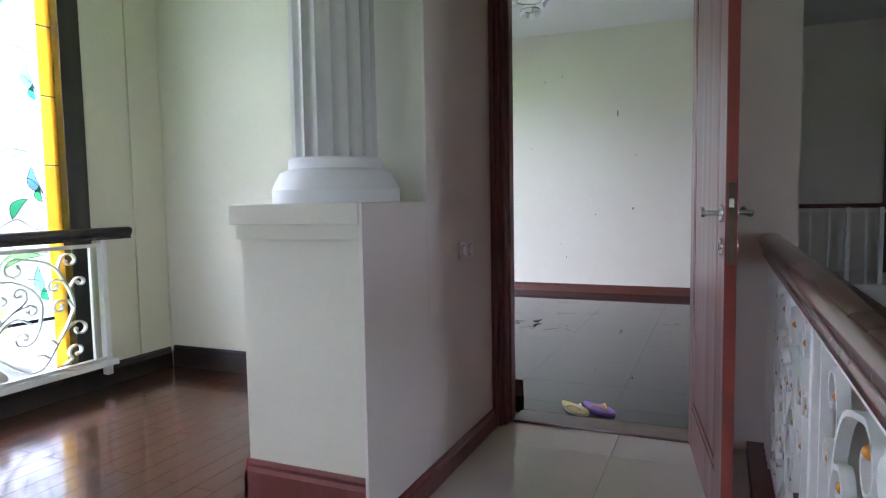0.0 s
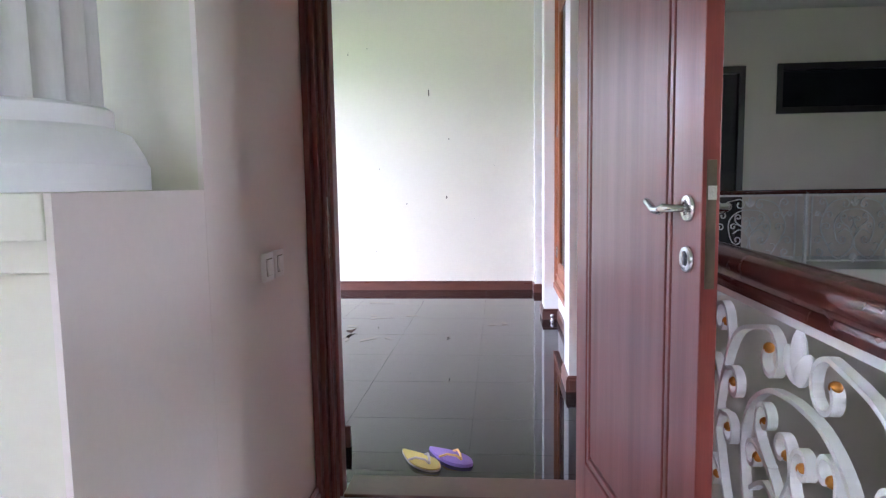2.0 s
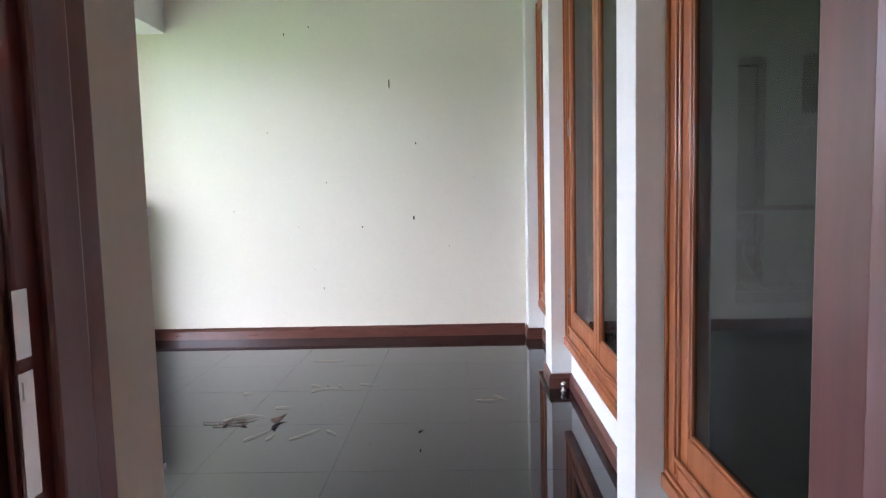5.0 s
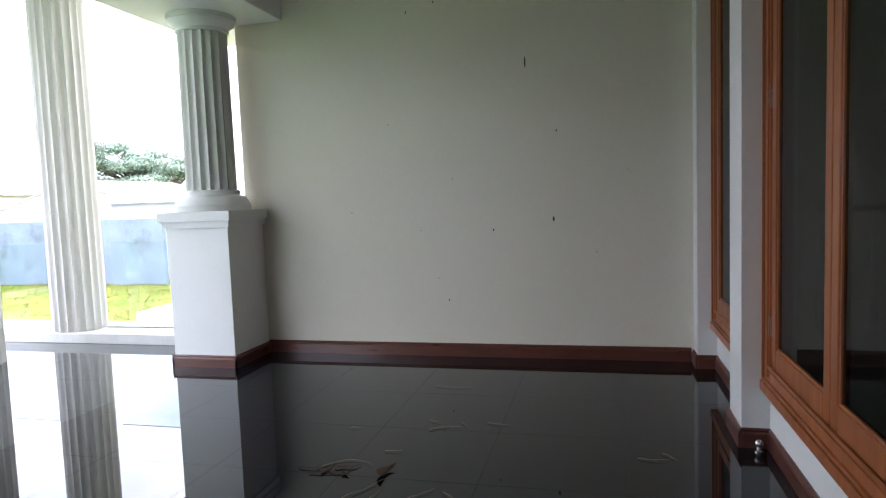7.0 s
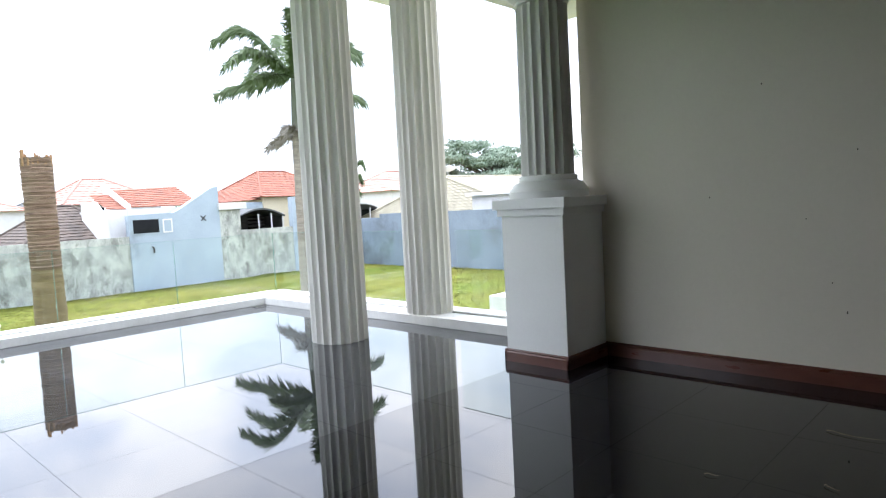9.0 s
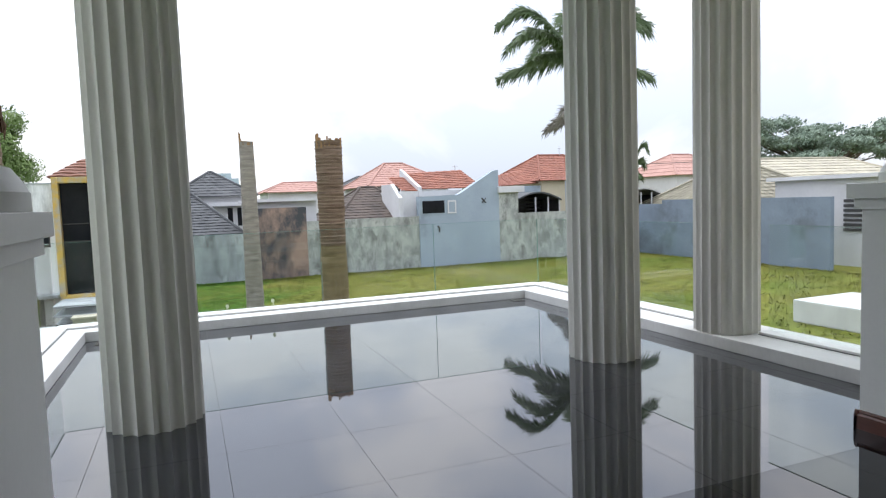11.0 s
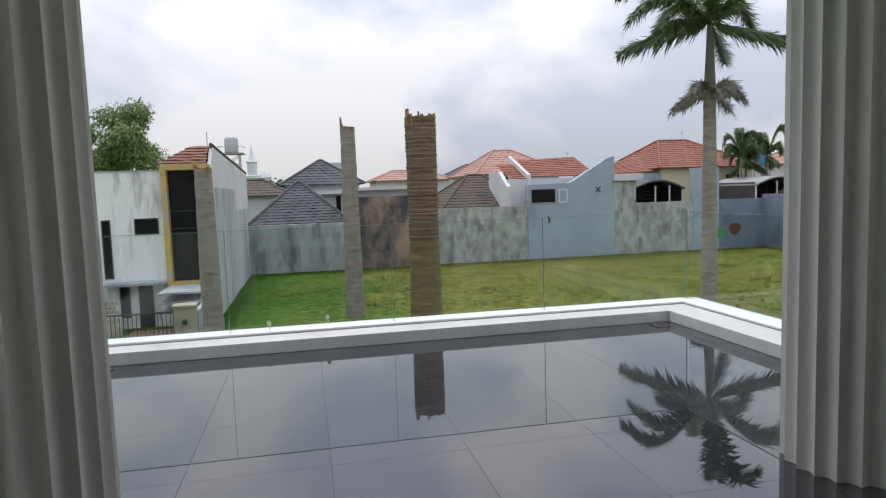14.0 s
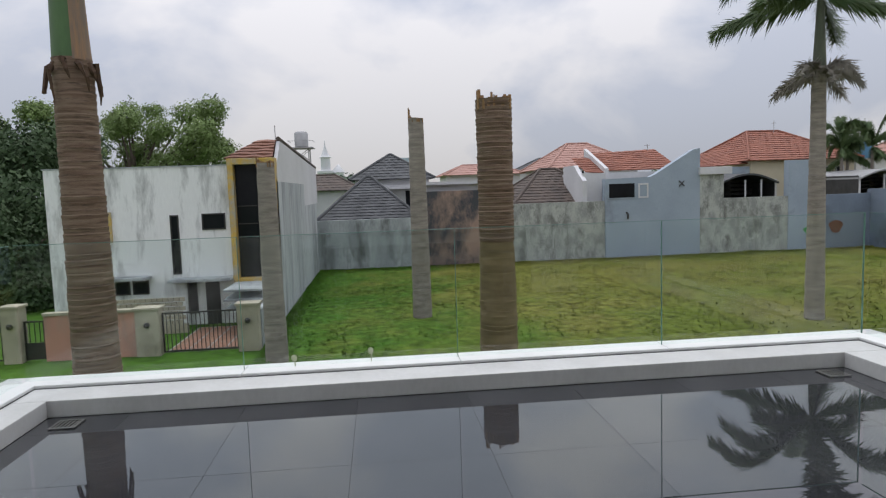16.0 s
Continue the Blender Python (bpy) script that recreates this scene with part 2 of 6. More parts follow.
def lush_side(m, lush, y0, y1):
    """The lawn is deeper green along the house wall (low y), with an uneven edge."""
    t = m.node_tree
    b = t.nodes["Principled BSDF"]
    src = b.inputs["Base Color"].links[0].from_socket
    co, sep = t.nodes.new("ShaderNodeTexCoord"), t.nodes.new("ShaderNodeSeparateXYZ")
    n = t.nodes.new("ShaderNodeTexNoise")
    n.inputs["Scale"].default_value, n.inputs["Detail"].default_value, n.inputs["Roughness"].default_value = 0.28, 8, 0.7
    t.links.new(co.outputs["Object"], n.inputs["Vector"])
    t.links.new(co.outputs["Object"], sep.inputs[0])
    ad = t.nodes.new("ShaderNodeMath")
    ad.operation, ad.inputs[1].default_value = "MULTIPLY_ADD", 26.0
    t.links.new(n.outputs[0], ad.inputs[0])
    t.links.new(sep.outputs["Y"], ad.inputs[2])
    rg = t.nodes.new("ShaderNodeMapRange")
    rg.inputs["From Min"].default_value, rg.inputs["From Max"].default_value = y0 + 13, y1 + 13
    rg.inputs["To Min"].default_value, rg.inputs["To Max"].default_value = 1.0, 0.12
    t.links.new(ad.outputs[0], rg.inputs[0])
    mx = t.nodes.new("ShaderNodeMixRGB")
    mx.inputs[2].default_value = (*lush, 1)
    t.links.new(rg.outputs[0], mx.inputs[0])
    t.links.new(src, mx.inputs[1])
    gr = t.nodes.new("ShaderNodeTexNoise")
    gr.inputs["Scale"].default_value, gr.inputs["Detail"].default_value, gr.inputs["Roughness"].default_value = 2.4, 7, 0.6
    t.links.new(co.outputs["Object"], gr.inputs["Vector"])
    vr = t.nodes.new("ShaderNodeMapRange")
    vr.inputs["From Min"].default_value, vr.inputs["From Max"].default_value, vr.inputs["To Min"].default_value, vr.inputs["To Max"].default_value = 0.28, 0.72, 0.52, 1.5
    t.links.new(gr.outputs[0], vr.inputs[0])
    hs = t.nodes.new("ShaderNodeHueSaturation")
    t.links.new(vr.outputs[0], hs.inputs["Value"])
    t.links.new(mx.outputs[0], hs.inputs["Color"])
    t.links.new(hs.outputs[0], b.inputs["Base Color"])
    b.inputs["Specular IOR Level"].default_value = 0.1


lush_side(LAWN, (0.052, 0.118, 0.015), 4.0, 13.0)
CONCRETE = material("stained_grey_concrete_wall", (0.44, 0.47, 0.47), 0.85, (0.29, 0.315, 0.32), 0.8, 9, 0.3, stretch=(1, 1, 0.35), amount=1.6, stains=(0.13, 0.14, 0.135), stain_at=0.61, stain_scale=0.6)
PATCHY = material("patched_grey_green_wall", (0.42, 0.435, 0.40), 0.85, (0.26, 0.275, 0.26), 1.6, 12, 0.3, amount=1.7, stretch=(1, 1, 0.6), stains=(0.15, 0.155, 0.14), stain_at=0.60, stain_scale=1.5)
RUSTY = material("rust_brown_black_stained_wall", (0.38, 0.26, 0.20), 0.85, (0.26, 0.185, 0.15), 0.7, 8, 0.3, stains=(0.055, 0.058, 0.065), stain_at=0.53, stain_scale=0.45, stretch=(1, 1, 0.6))
BLUE = material("blue_grey_painted_wall", (0.33, 0.39, 0.455), 0.8, (0.27, 0.325, 0.385), 0.5, 9, 0.15, stains=(0.18, 0.21, 0.24), stain_at=0.66)
BLUE_DEEP = material("deep_blue_grey_wall", (0.19, 0.235, 0.30), 0.8, (0.145, 0.18, 0.23), 0.6, 8, 0.2, stains=(0.11, 0.13, 0.16), stain_at=0.6)
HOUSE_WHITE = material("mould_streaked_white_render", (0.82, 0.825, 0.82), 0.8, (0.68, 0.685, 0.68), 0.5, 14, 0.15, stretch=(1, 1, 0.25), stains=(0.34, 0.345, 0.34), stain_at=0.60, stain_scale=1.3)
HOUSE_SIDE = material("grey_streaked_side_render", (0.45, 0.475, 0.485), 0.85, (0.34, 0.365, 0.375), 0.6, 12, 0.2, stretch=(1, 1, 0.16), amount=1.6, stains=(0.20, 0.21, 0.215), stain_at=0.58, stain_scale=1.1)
YELLOW = material("peeling_yellow_paint", (0.56, 0.37, 0.07), 0.7, (0.45, 0.29, 0.06), 3, 20, 0.2, stains=(0.36, 0.34, 0.29), stain_at=0.56, stain_scale=1.6)
PINK = material("faded_salmon_wall_paint", (0.52, 0.27, 0.20), 0.8, (0.40, 0.20, 0.15), 1.2, 12, 0.15, stretch=(1, 1, 0.4), stains=(0.26, 0.19, 0.16), stain_at=0.6)
BEIGE_OUT = material("beige_gate_pillar_render", (0.42, 0.38, 0.29), 0.8, (0.33, 0.30, 0.23), 1.2, 14, 0.15, stains=(0.22, 0.2, 0.16), stain_at=0.64)
PAVER = material("terracotta_driveway_paver", (0.30, 0.15, 0.10), 0.8, (0.22, 0.12, 0.085), 2, 18, 0.2)
ROOF_RED = material("orange_red_roof_tile", (0.27, 0.098, 0.06), 0.8, (0.185, 0.07, 0.046), 0.9, 6, 0.3)
ROOF_BROWN = material("weathered_brown_roof_tile", (0.10, 0.075, 0.06), 0.85, (0.06, 0.05, 0.045), 0.9, 6, 0.3)
ROOF_RUST = material("rusty_brown_roof_tile", (0.23, 0.105, 0.07), 0.8, (0.15, 0.075, 0.055), 0.9, 6, 0.3)
ROOF_GREY = material("grey_slate_roof_tile", (0.085, 0.09, 0.095), 0.85, (0.05, 0.053, 0.057), 0.9, 6, 0.3)
ROOF_PALE = material("pale_yellow_grey_roof_tile", (0.40, 0.37, 0.28), 0.85, (0.30, 0.28, 0.22), 0.8, 6, 0.3)
ROOF_PINK = material("faded_pink_roof_tile", (0.40, 0.235, 0.195), 0.85, (0.33, 0.19, 0.155), 0.8, 6, 0.3)
FAR_WHITE = material("far_white_render", (0.60, 0.60, 0.61), 0.8, (0.5, 0.5, 0.51), 0.4, 5, 0.05)
FAR_CREAM = material("far_cream_render", (0.58, 0.52, 0.38), 0.8, (0.5, 0.45, 0.33), 0.4, 5, 0.05)
# air haze is mixed into the next two colours
FAR_STONE = material("haze_whitened_far_stone", (0.62, 0.63, 0.65), 0.7, (0.54, 0.55, 0.57), 0.3, 3, 0.0)
FAR_TOWER = material("haze_tinted_blue_grey_tower", (0.42, 0.5, 0.58), 0.7, (0.36, 0.44, 0.52), 0.3, 3, 0.0)
METAL_ROOF = material("galvanised_sheet_roof", (0.42, 0.43, 0.44), 0.45, (0.33, 0.33, 0.33), 0.8, 6, 0.1, metal=0.4)
BARK = material("ringed_brown_palm_bark", (0.21, 0.150, 0.105), 0.9, (0.125, 0.078, 0.050), 2.6, 26, 1.0, stretch=(1, 1, 11), amount=1.4, stains=(0.045, 0.028, 0.02), stain_at=0.63, stain_scale=3.0)
BARK_OLIVE = material("ringed_olive_palm_bark", (0.185, 0.138, 0.066), 0.9, (0.120, 0.088, 0.045), 2.2, 26, 0.8, stretch=(1, 1, 9), amount=1.0, stains=(0.07, 0.052, 0.03), stain_at=0.68, stain_scale=3.0)
BARK_GREY = material("ringed_grey_palm_bark", (0.28, 0.25, 0.21), 0.9, (0.16, 0.14, 0.12), 2.0, 16, 0.5, stretch=(1, 1, 6), stains=(0.12, 0.11, 0.095), stain_at=0.66)
HUSK = material("raw_broken_palm_fibre", (0.33, 0.20, 0.09), 0.9, (0.16, 0.09, 0.045), 4, 24, 0.5, stretch=(4, 4, 0.6))
SHAFT = material("green_palm_crownshaft", (0.062, 0.135, 0.036), 0.5, (0.045, 0.10, 0.03), 2, 14, 0.1, stretch=(4, 4, 0.5))
DRY_SHEATH = material("dry_orange_grey_leaf_sheath", (0.30, 0.17, 0.085), 0.7, (0.17, 0.13, 0.10), 2.5, 16, 0.3, stretch=(5, 5, 0.5), amount=1.5)
SHAFT_GREY = material("weathered_grey_green_crownshaft", (0.085, 0.10, 0.06), 0.6, (0.05, 0.06, 0.04), 2, 14, 0.1, stretch=(4, 4, 0.5))
FROND = material("palm_leaflet", (0.045, 0.09, 0.025), 0.6, (0.085, 0.125, 0.04), 1.5, 8, 0.0)
DRY = material("dry_grey_frond", (0.27, 0.25, 0.21), 0.9, (0.19, 0.175, 0.15), 2, 10, 0.0)
LEAF = material("broad_tree_leaf", (0.13, 0.20, 0.05), 0.7, (0.18, 0.25, 0.08), 0.5, 4, 0.0)
LEAF_DARK = material("dark_shade_tree_leaf", (0.026, 0.056, 0.018), 0.85, (0.042, 0.074, 0.023), 0.5, 4, 0.0)
# leaf green greyed and lightened to carry the distance haze
LEAF_FAR = material("haze_paled_grey_green_leaf", (0.15, 0.21, 0.15), 0.8, (0.21, 0.26, 0.2), 0.4, 3, 0.0)
TRUNK = material("grey_brown_tree_bark", (0.14, 0.11, 0.085), 0.9, (0.08, 0.065, 0.05), 2, 12, 0.4)
TWIG = material("dry_pale_twig", (0.36, 0.29, 0.2), 0.9, (0.24, 0.18, 0.11), 12, 90, 0.2)
BROWN_LEAF = material("dry_brown_leaf", (0.10, 0.055, 0.03), 0.9, (0.05, 0.03, 0.02), 14, 90, 0.2)
FOAM_Y = material("yellow_foam_sole", (0.72, 0.60, 0.17), 0.7, (0.66, 0.53, 0.13), 12, 90, 0.1)
FOAM_P = material("purple_foam_sole", (0.30, 0.20, 0.56), 0.7, (0.25, 0.16, 0.49), 12, 90, 0.1)
STRAP_W = material("pale_rubber_strap", (0.72, 0.66, 0.62), 0.5, (0.66, 0.6, 0.56), 12, 90, 0.05)
STRAP_O = material("orange_yellow_rubber_strap", (0.78, 0.48, 0.16), 0.5, (0.7, 0.42, 0.13), 12, 90, 0.05)
MARK = material("dark_squashed_dirt_mark", (0.06, 0.045, 0.035), 0.9, (0.04, 0.03, 0.025), 20, 90, 0.2)
FADED_PAINT = material("faded_dark_scrawl_paint", (0.17, 0.175, 0.165), 0.9, (0.27, 0.28, 0.26), 5, 30, 0.0)
BLUE_TANK = material("faded_blue_tank_plastic", (0.08, 0.22, 0.36), 0.5, (0.06, 0.17, 0.29), 2, 20, 0.05)
SPLASH = material("pale_green_dried_splash", (0.48, 0.52, 0.36), 0.9, (0.40, 0.44, 0.30), 20, 80, 0.2)
GREENPAINT = material("bright_green_spray_paint", (0.06, 0.33, 0.09), 0.8, (0.05, 0.25, 0.08), 4, 20, 0.0)
BROWNPAINT = material("brown_spray_paint", (0.16, 0.06, 0.03), 0.8, (0.11, 0.04, 0.02), 4, 20, 0.0)

# ---- mesh helpers ----


def mesh_object(name, bm, mat, smooth=False):
    me = bpy.data.meshes.new(name)
    bmesh.ops.recalc_face_normals(bm, faces=bm.faces)
    bm.to_mesh(me)
    bm.free()
    me.materials.append(mat)
    if smooth:
        for p in me.polygons:
            p.use_smooth = True
        me.set_sharp_from_angle(angle=radians(38))
    return new(name, me)


def part(name, bm, mat, parent, label="", smooth=False):
    ob = mesh_object(name, bm, mat, smooth)
    ob.parent = parent
    if label:
        ob["label"] = label
    return ob


def struct(name, bm, mat, label, category, smooth=False):
    return tagged(mesh_object(name, bm, mat, smooth), label, category, kind="structure")


def thing(name, label, category, group="", at=(0, 0, 0), kind=""):
    ob = new(name)
    ob.empty_display_size = 0.1
    ob.location = at
    return tagged(ob, label, category, group, kind)


def box(x0, x1, y0, y1, z0, z1, bevel=0.0, bm=None):
    own = bmesh.new()
    bmesh.ops.create_cube(own, size=1)
    for v in own.verts:
        v.co = ((x0 + x1) / 2 + v.co.x * (x1 - x0), (y0 + y1) / 2 + v.co.y * (y1 - y0), (z0 + z1) / 2 + v.co.z * (z1 - z0))
    if bevel:
        bmesh.ops.bevel(own, geom=own.edges[:], offset=bevel, segments=2, affect="EDGES", profile=0.6)
    if bm is None:
        return own
    me = bpy.data.meshes.new("tmp")
    own.to_mesh(me)
    own.free()
    bm.from_mesh(me)
    bpy.data.meshes.remove(me)
    return bm


def boxes(*rows, bevel=0.0):
    bm = bmesh.new()
    for r in rows:
        box(*r, bevel=bevel, bm=bm)
    return bm


def prism(pts, axis, a, b, bm=None):
    """A flat outline (pairs of the two other axes, in order) drawn out along an axis from a to b."""
    bm = bm or bmesh.new()

    def co(p, d):
        return {"x": (d, p[0], p[1]), "y": (p[0], d, p[1]), "z": (p[0], p[1], d)}[axis]

    lo, hi = [bm.verts.new(co(p, a)) for p in pts], [bm.verts.new(co(p, b)) for p in pts]
    bm.faces.new(lo)
    bm.faces.new(hi[::-1])
    for i in range(len(pts)):
        j = (i + 1) % len(pts)
        bm.faces.new((lo[j], lo[i], hi[i], hi[j]))
    return bm


def lathe(profile, cx, cy, segs=48, wave=None):
    """A turned body: rows of (radius, height); wave(angle, row) changes the radius."""
    bm = bmesh.new()
    rings = []
    for k, (r, z) in enumerate(profile):
        ring = []
        for i in range(segs):
            a = 2 * math.pi * i / segs
            rr = r * (wave(a, k) if wave else 1)
            ring.append(bm.verts.new((cx + rr * math.cos(a), cy + rr * math.sin(a), z)))
        rings.append(ring)
    for a, b in zip(rings, rings[1:]):
        for i in range(segs):
            j = (i + 1) % segs
            bm.faces.new((a[i], a[j], b[j], b[i]))
    bm.faces.new(rings[0][::-1])
    bm.faces.new(rings[-1])
    return bm


def tube(pts, radius, sides=8, bm=None, flat=None):
    """A bar along a path; radius may be a list; flat=(half width, half depth, normal) gives a flat bar."""
    bm = bm or bmesh.new()
    pts = [Vector(p) for p in pts]
    rings = []
    for i, p in enumerate(pts):
        d = (pts[min(i + 1, len(pts) - 1)] - pts[max(i - 1, 0)]).normalized()
        if flat:
            n = Vector(flat[2])
            s = d.cross(n).normalized()
            ring = [bm.verts.new(p + s * a * flat[0] + n * b * flat[1]) for a, b in ((-1, -1), (1, -1), (1, 1), (-1, 1))]
        else:
            u = d.orthogonal().normalized() if abs(d.z) > 0.95 else d.cross(Vector((0, 0, 1))).normalized()
            v = d.cross(u)
            r = radius[i] if isinstance(radius, (list, tuple)) else radius
            ring = [bm.verts.new(p + (u * math.cos(2 * math.pi * k / sides) + v * math.sin(2 * math.pi * k / sides)) * r) for k in range(sides)]
        rings.append(ring)
    for a, b in zip(rings, rings[1:]):
        n = len(a)
        for i in range(n):
            bm.faces.new((a[i], a[(i + 1) % n], b[(i + 1) % n], b[i]))
    bm.faces.new(rings[0][::-1])
    bm.faces.new(rings[-1])
    return bm


def ball(c, r, bm=None, segs=10, scale=(1, 1, 1)):
    bm = bm or bmesh.new()
    bmesh.ops.create_uvsphere(bm, u_segments=segs, v_segments=max(5, segs // 2 + 1), radius=r, matrix=Matrix.Translation(c) @ Matrix.Diagonal((*scale, 1)))
    return bm

# ---- the house: floors, walls, ceilings ----
ZB = -0.03            # terrace floor
YD0, YD1 = 4.17, 4.32  # wall with the door
YF = 9.385            # far wall of the porch
XW = 2.30             # face of the window wall
SILL = 0.27           # top of the low wall under the windows
GZ = -3.8             # garden

struct("floor_hall_base", boxes((-1.43, 1.03, -3, 4.17, -0.25, 0.07), (1.03, 2.5, -3, 4.3, -0.25, -0.012)), GROUT, "screed and joints under the upstairs hall floor", "floor")
floor_wood = struct("floor_wood", boxes((-1.43, 1.025, -3.0, 4.165, 0.071, 0.080)), DARK_WOOD, "dark lacquered plank floor of the side room", "floor")
floor_hall = struct("floor_hall", boxes((1.03, 2.5, -3.0, 4.165, -0.011, -0.006)), GROUT, "polished cream tiled hall floor", "floor")
floor_terrace = struct("floor_terrace", boxes((-7.35, XW + 0.2, 4.3, 10.15, -0.35, ZB - 0.003)), GROUT_DARK, "polished black tiled terrace floor", "floor")
struct("door_threshold", box(1.12, 2.09, YD0 - 0.02, YD1 + 0.005, -0.04, 0.012, 0.004), SKIRT, "red-brown wooden door threshold", "threshold")

struct("wall_hall_west", boxes((0.53, 1.03, 3.222, 4.17, 0, 3.3)), CREAM, "cream painted end of the hall wall", "wall")
struct("wall_hall_west_face", boxes((1.03, 1.044, 3.222, 4.168, 0, 3.3), (1.0305, 1.0435, 2.69, 3.2219, 0, 1.236)), BEIGE, "pinkish beige painted hall wall beside the door", "wall")
struct("wall_room_north", boxes((-1.6, 0.529, 4.17, 4.65, -0.02, 3.3), (0.53, 0.9, 4.171, 4.65, -0.02, 3.3)), CREAM, "cream painted back wall of the side room", "wall")
struct("wall_porch_south", boxes((-1.97, 0.955, 4.652, 4.70, -0.03, 3.4), (0.9, 0.955, 4.32, 4.652, -0.03, 3.4)), PORCH, "off-white painted porch wall", "wall")
struct("wall_door", boxes((0.9, 1.03, YD0 + 0.003, YD1, 0, 3.4), (1.03, 2.13, YD0 + 0.003, YD1, 2.52, 3.4), (2.17, 2.50, YD0, YD1, -0.03, 3.4)), BEIGE, "beige painted wall that holds the terrace door", "wall")
struct("wall_porch_north", boxes((-1.55, 2.5, YF, YF + 0.2, -0.3, 3.42)), PORCH, "large off-white porch wall with dirt specks", "wall")
# window wall: low wall under the windows, pilasters, lintel
struct("wall_windows", boxes((XW, 2.5, YD1, YF, -0.3, SILL), (XW, 2.5, YD1, YF, 2.95, 3.42), (XW, 2.5, 5.60, 5.85, SILL, 2.95), (XW, 2.5, 7.71, 8.0, SILL, 2.95), (XW, 2.5, 9.2, YF, SILL, 2.95)), WHITE, "white painted low wall and piers round the windows", "wall")
for y0, y1 in ((5.596, 5.86), (7.70, 7.99), (9.19, YF)):
    struct("pilaster", box(2.165, XW, y0, y1, ZB, 3.4, 0.004), WHITE, "white painted pilaster between the porch windows", "pilaster")
struct("ceiling_porch", boxes((-1.104, 2.5, YD1, YF + 0.2, 3.4, 3.55)), CEIL, "white plaster porch ceiling", "ceiling")
struct("beam_porch", boxes((-2.12, -1.105, 4.0, 10.0, 2.825, 3.6), bevel=0.01), WHITE, "white plaster beam on the two fluted columns", "beam")
struct("ceiling_terrace", boxes((-4.6, -2.121, 3.9, 10.3, 3.62, 3.95)), CEIL, "white plaster roof slab on the tall columns", "ceiling")
struct("ceiling_hall", boxes((-1.6, 2.5, -3.15, 4.6, 3.3, 3.45), (2.5, 8.15, -3.15, 11.6, 3.6, 3.75)), CEIL, "white plaster hall ceiling", "ceiling")
# the opening in this unseen wall is added for the hall fill lamp
struct("wall_hall_south", boxes((-1.6, -0.5, -3.15, -3, -0.2, 3.3), (0.7, 8.15, -3.15, -3, -3.6, 3.6), (-0.5, 0.7, -3.15, -3, -0.2, 1.0), (-0.5, 0.7, -3.15, -3, 2.5, 3.3)), CREAM, "cream painted hall wall", "wall")
# the opening here is likewise added, for the stair fill lamp
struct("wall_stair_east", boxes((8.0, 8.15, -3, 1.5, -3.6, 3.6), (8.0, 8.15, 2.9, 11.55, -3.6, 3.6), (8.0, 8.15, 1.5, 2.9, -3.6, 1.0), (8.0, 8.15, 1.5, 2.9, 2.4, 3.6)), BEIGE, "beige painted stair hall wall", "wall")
struct("wall_gallery", boxes((2.5, 4.236, 11.39, 11.55, -3.6, 3.6), (5.26, 8.0, 11.39, 11.55, -3.6, 2.16), (5.26, 5.69, 11.39, 11.55, 2.16, 3.6), (5.69, 8.0, 11.39, 11.55, 2.86, 3.6), (4.236, 5.26, 11.39, 11.55, 2.85, 3.6), (4.236, 5.26, 11.39, 11.55, -3.6, 0.1), (7.6, 8.0, 11.39, 11.55, 2.16, 2.86)), BEIGE, "beige painted gallery wall across the stairwell", "wall")
struct("wall_house_inner", boxes((2.5, 2.62, YF, 11.39, -3.6, 3.6), (2.46, 2.499, YD1, YF, -3.6, -0.31), (2.38, 2.5, -3, 4.3, -3.6, -0.26)), BEIGE, "beige painted stairwell wall", "wall")
struct("floor_gallery", boxes((2.62, 8.0, 9.95, 11.39, -0.2, 0.12)), WHITE, "white edged gallery floor slab", "floor")
struct("floor_ground_storey", boxes((2.38, 8.15, -3.15, 11.55, -3.7, -3.6)), CREAM_TILE, "cream tiled floor below the stairwell", "floor")
struct("wall_room_west", boxes((-1.6, -1.43, 3.59, 4.17, -0.02, 3.3), (-1.6, -1.43, -3, 1.2, -0.02, 3.3), (-1.6, -1.43, 1.2, 3.59, -0.02, 0.24), (-1.6, -1.43, 1.2, 3.59, 3.2, 3.3)), CREAM, "cream painted wall round the stained-glass window", "wall")
struct("beam_hall", boxes((2.36, 2.499, -3.15, 4.3, 3.3, 3.75), (2.36, 2.499, 4.3, 11.6, 3.551, 3.75)), CEIL, "white plaster ceiling drop over the stairwell edge", "beam")
# unseen mass, added to cut the sky light on the columns' sides
struct("wall_house_north", boxes((-1.54, 2.45, YF + 0.201, 16.0, GZ, 3.9), (2.45, 8.15, 11.56, 16.0, GZ, 3.9)), PORCH, "unseen added block that keeps sky light off the columns", "wall")
struct("trim_room_pilaster", box(-1.43, -1.415, 3.91, 4.168, 0.09, 3.3), CREAM, "shallow cream corner pilaster", "trim")


def skirting(name, x0, x1, y0, y1, z, h, side, mat=SKIRT, label="red-brown varnished wooden skirting"):
    """A moulded skirting board; side: the way that its face looks."""
    bm = bmesh.new()
    d = 0.018
    prof = [(0, 0), (d, 0), (d, h * 0.72), (d * 0.6, h * 0.82), (d * 0.75, h * 0.9), (d * 0.3, h), (0, h)]
    if side in "+x -x":
        s = 1 if side == "+x" else -1
        prism([(x0 + s * p, z + q) for p, q in prof], "y", y0, y1, bm)
    else:
        s = 1 if side == "+y" else -1
        prism([(y0 + s * p, z + q) for p, q in prof], "x", x0, x1, bm)
    return struct(name, bm, mat, label, "skirting")


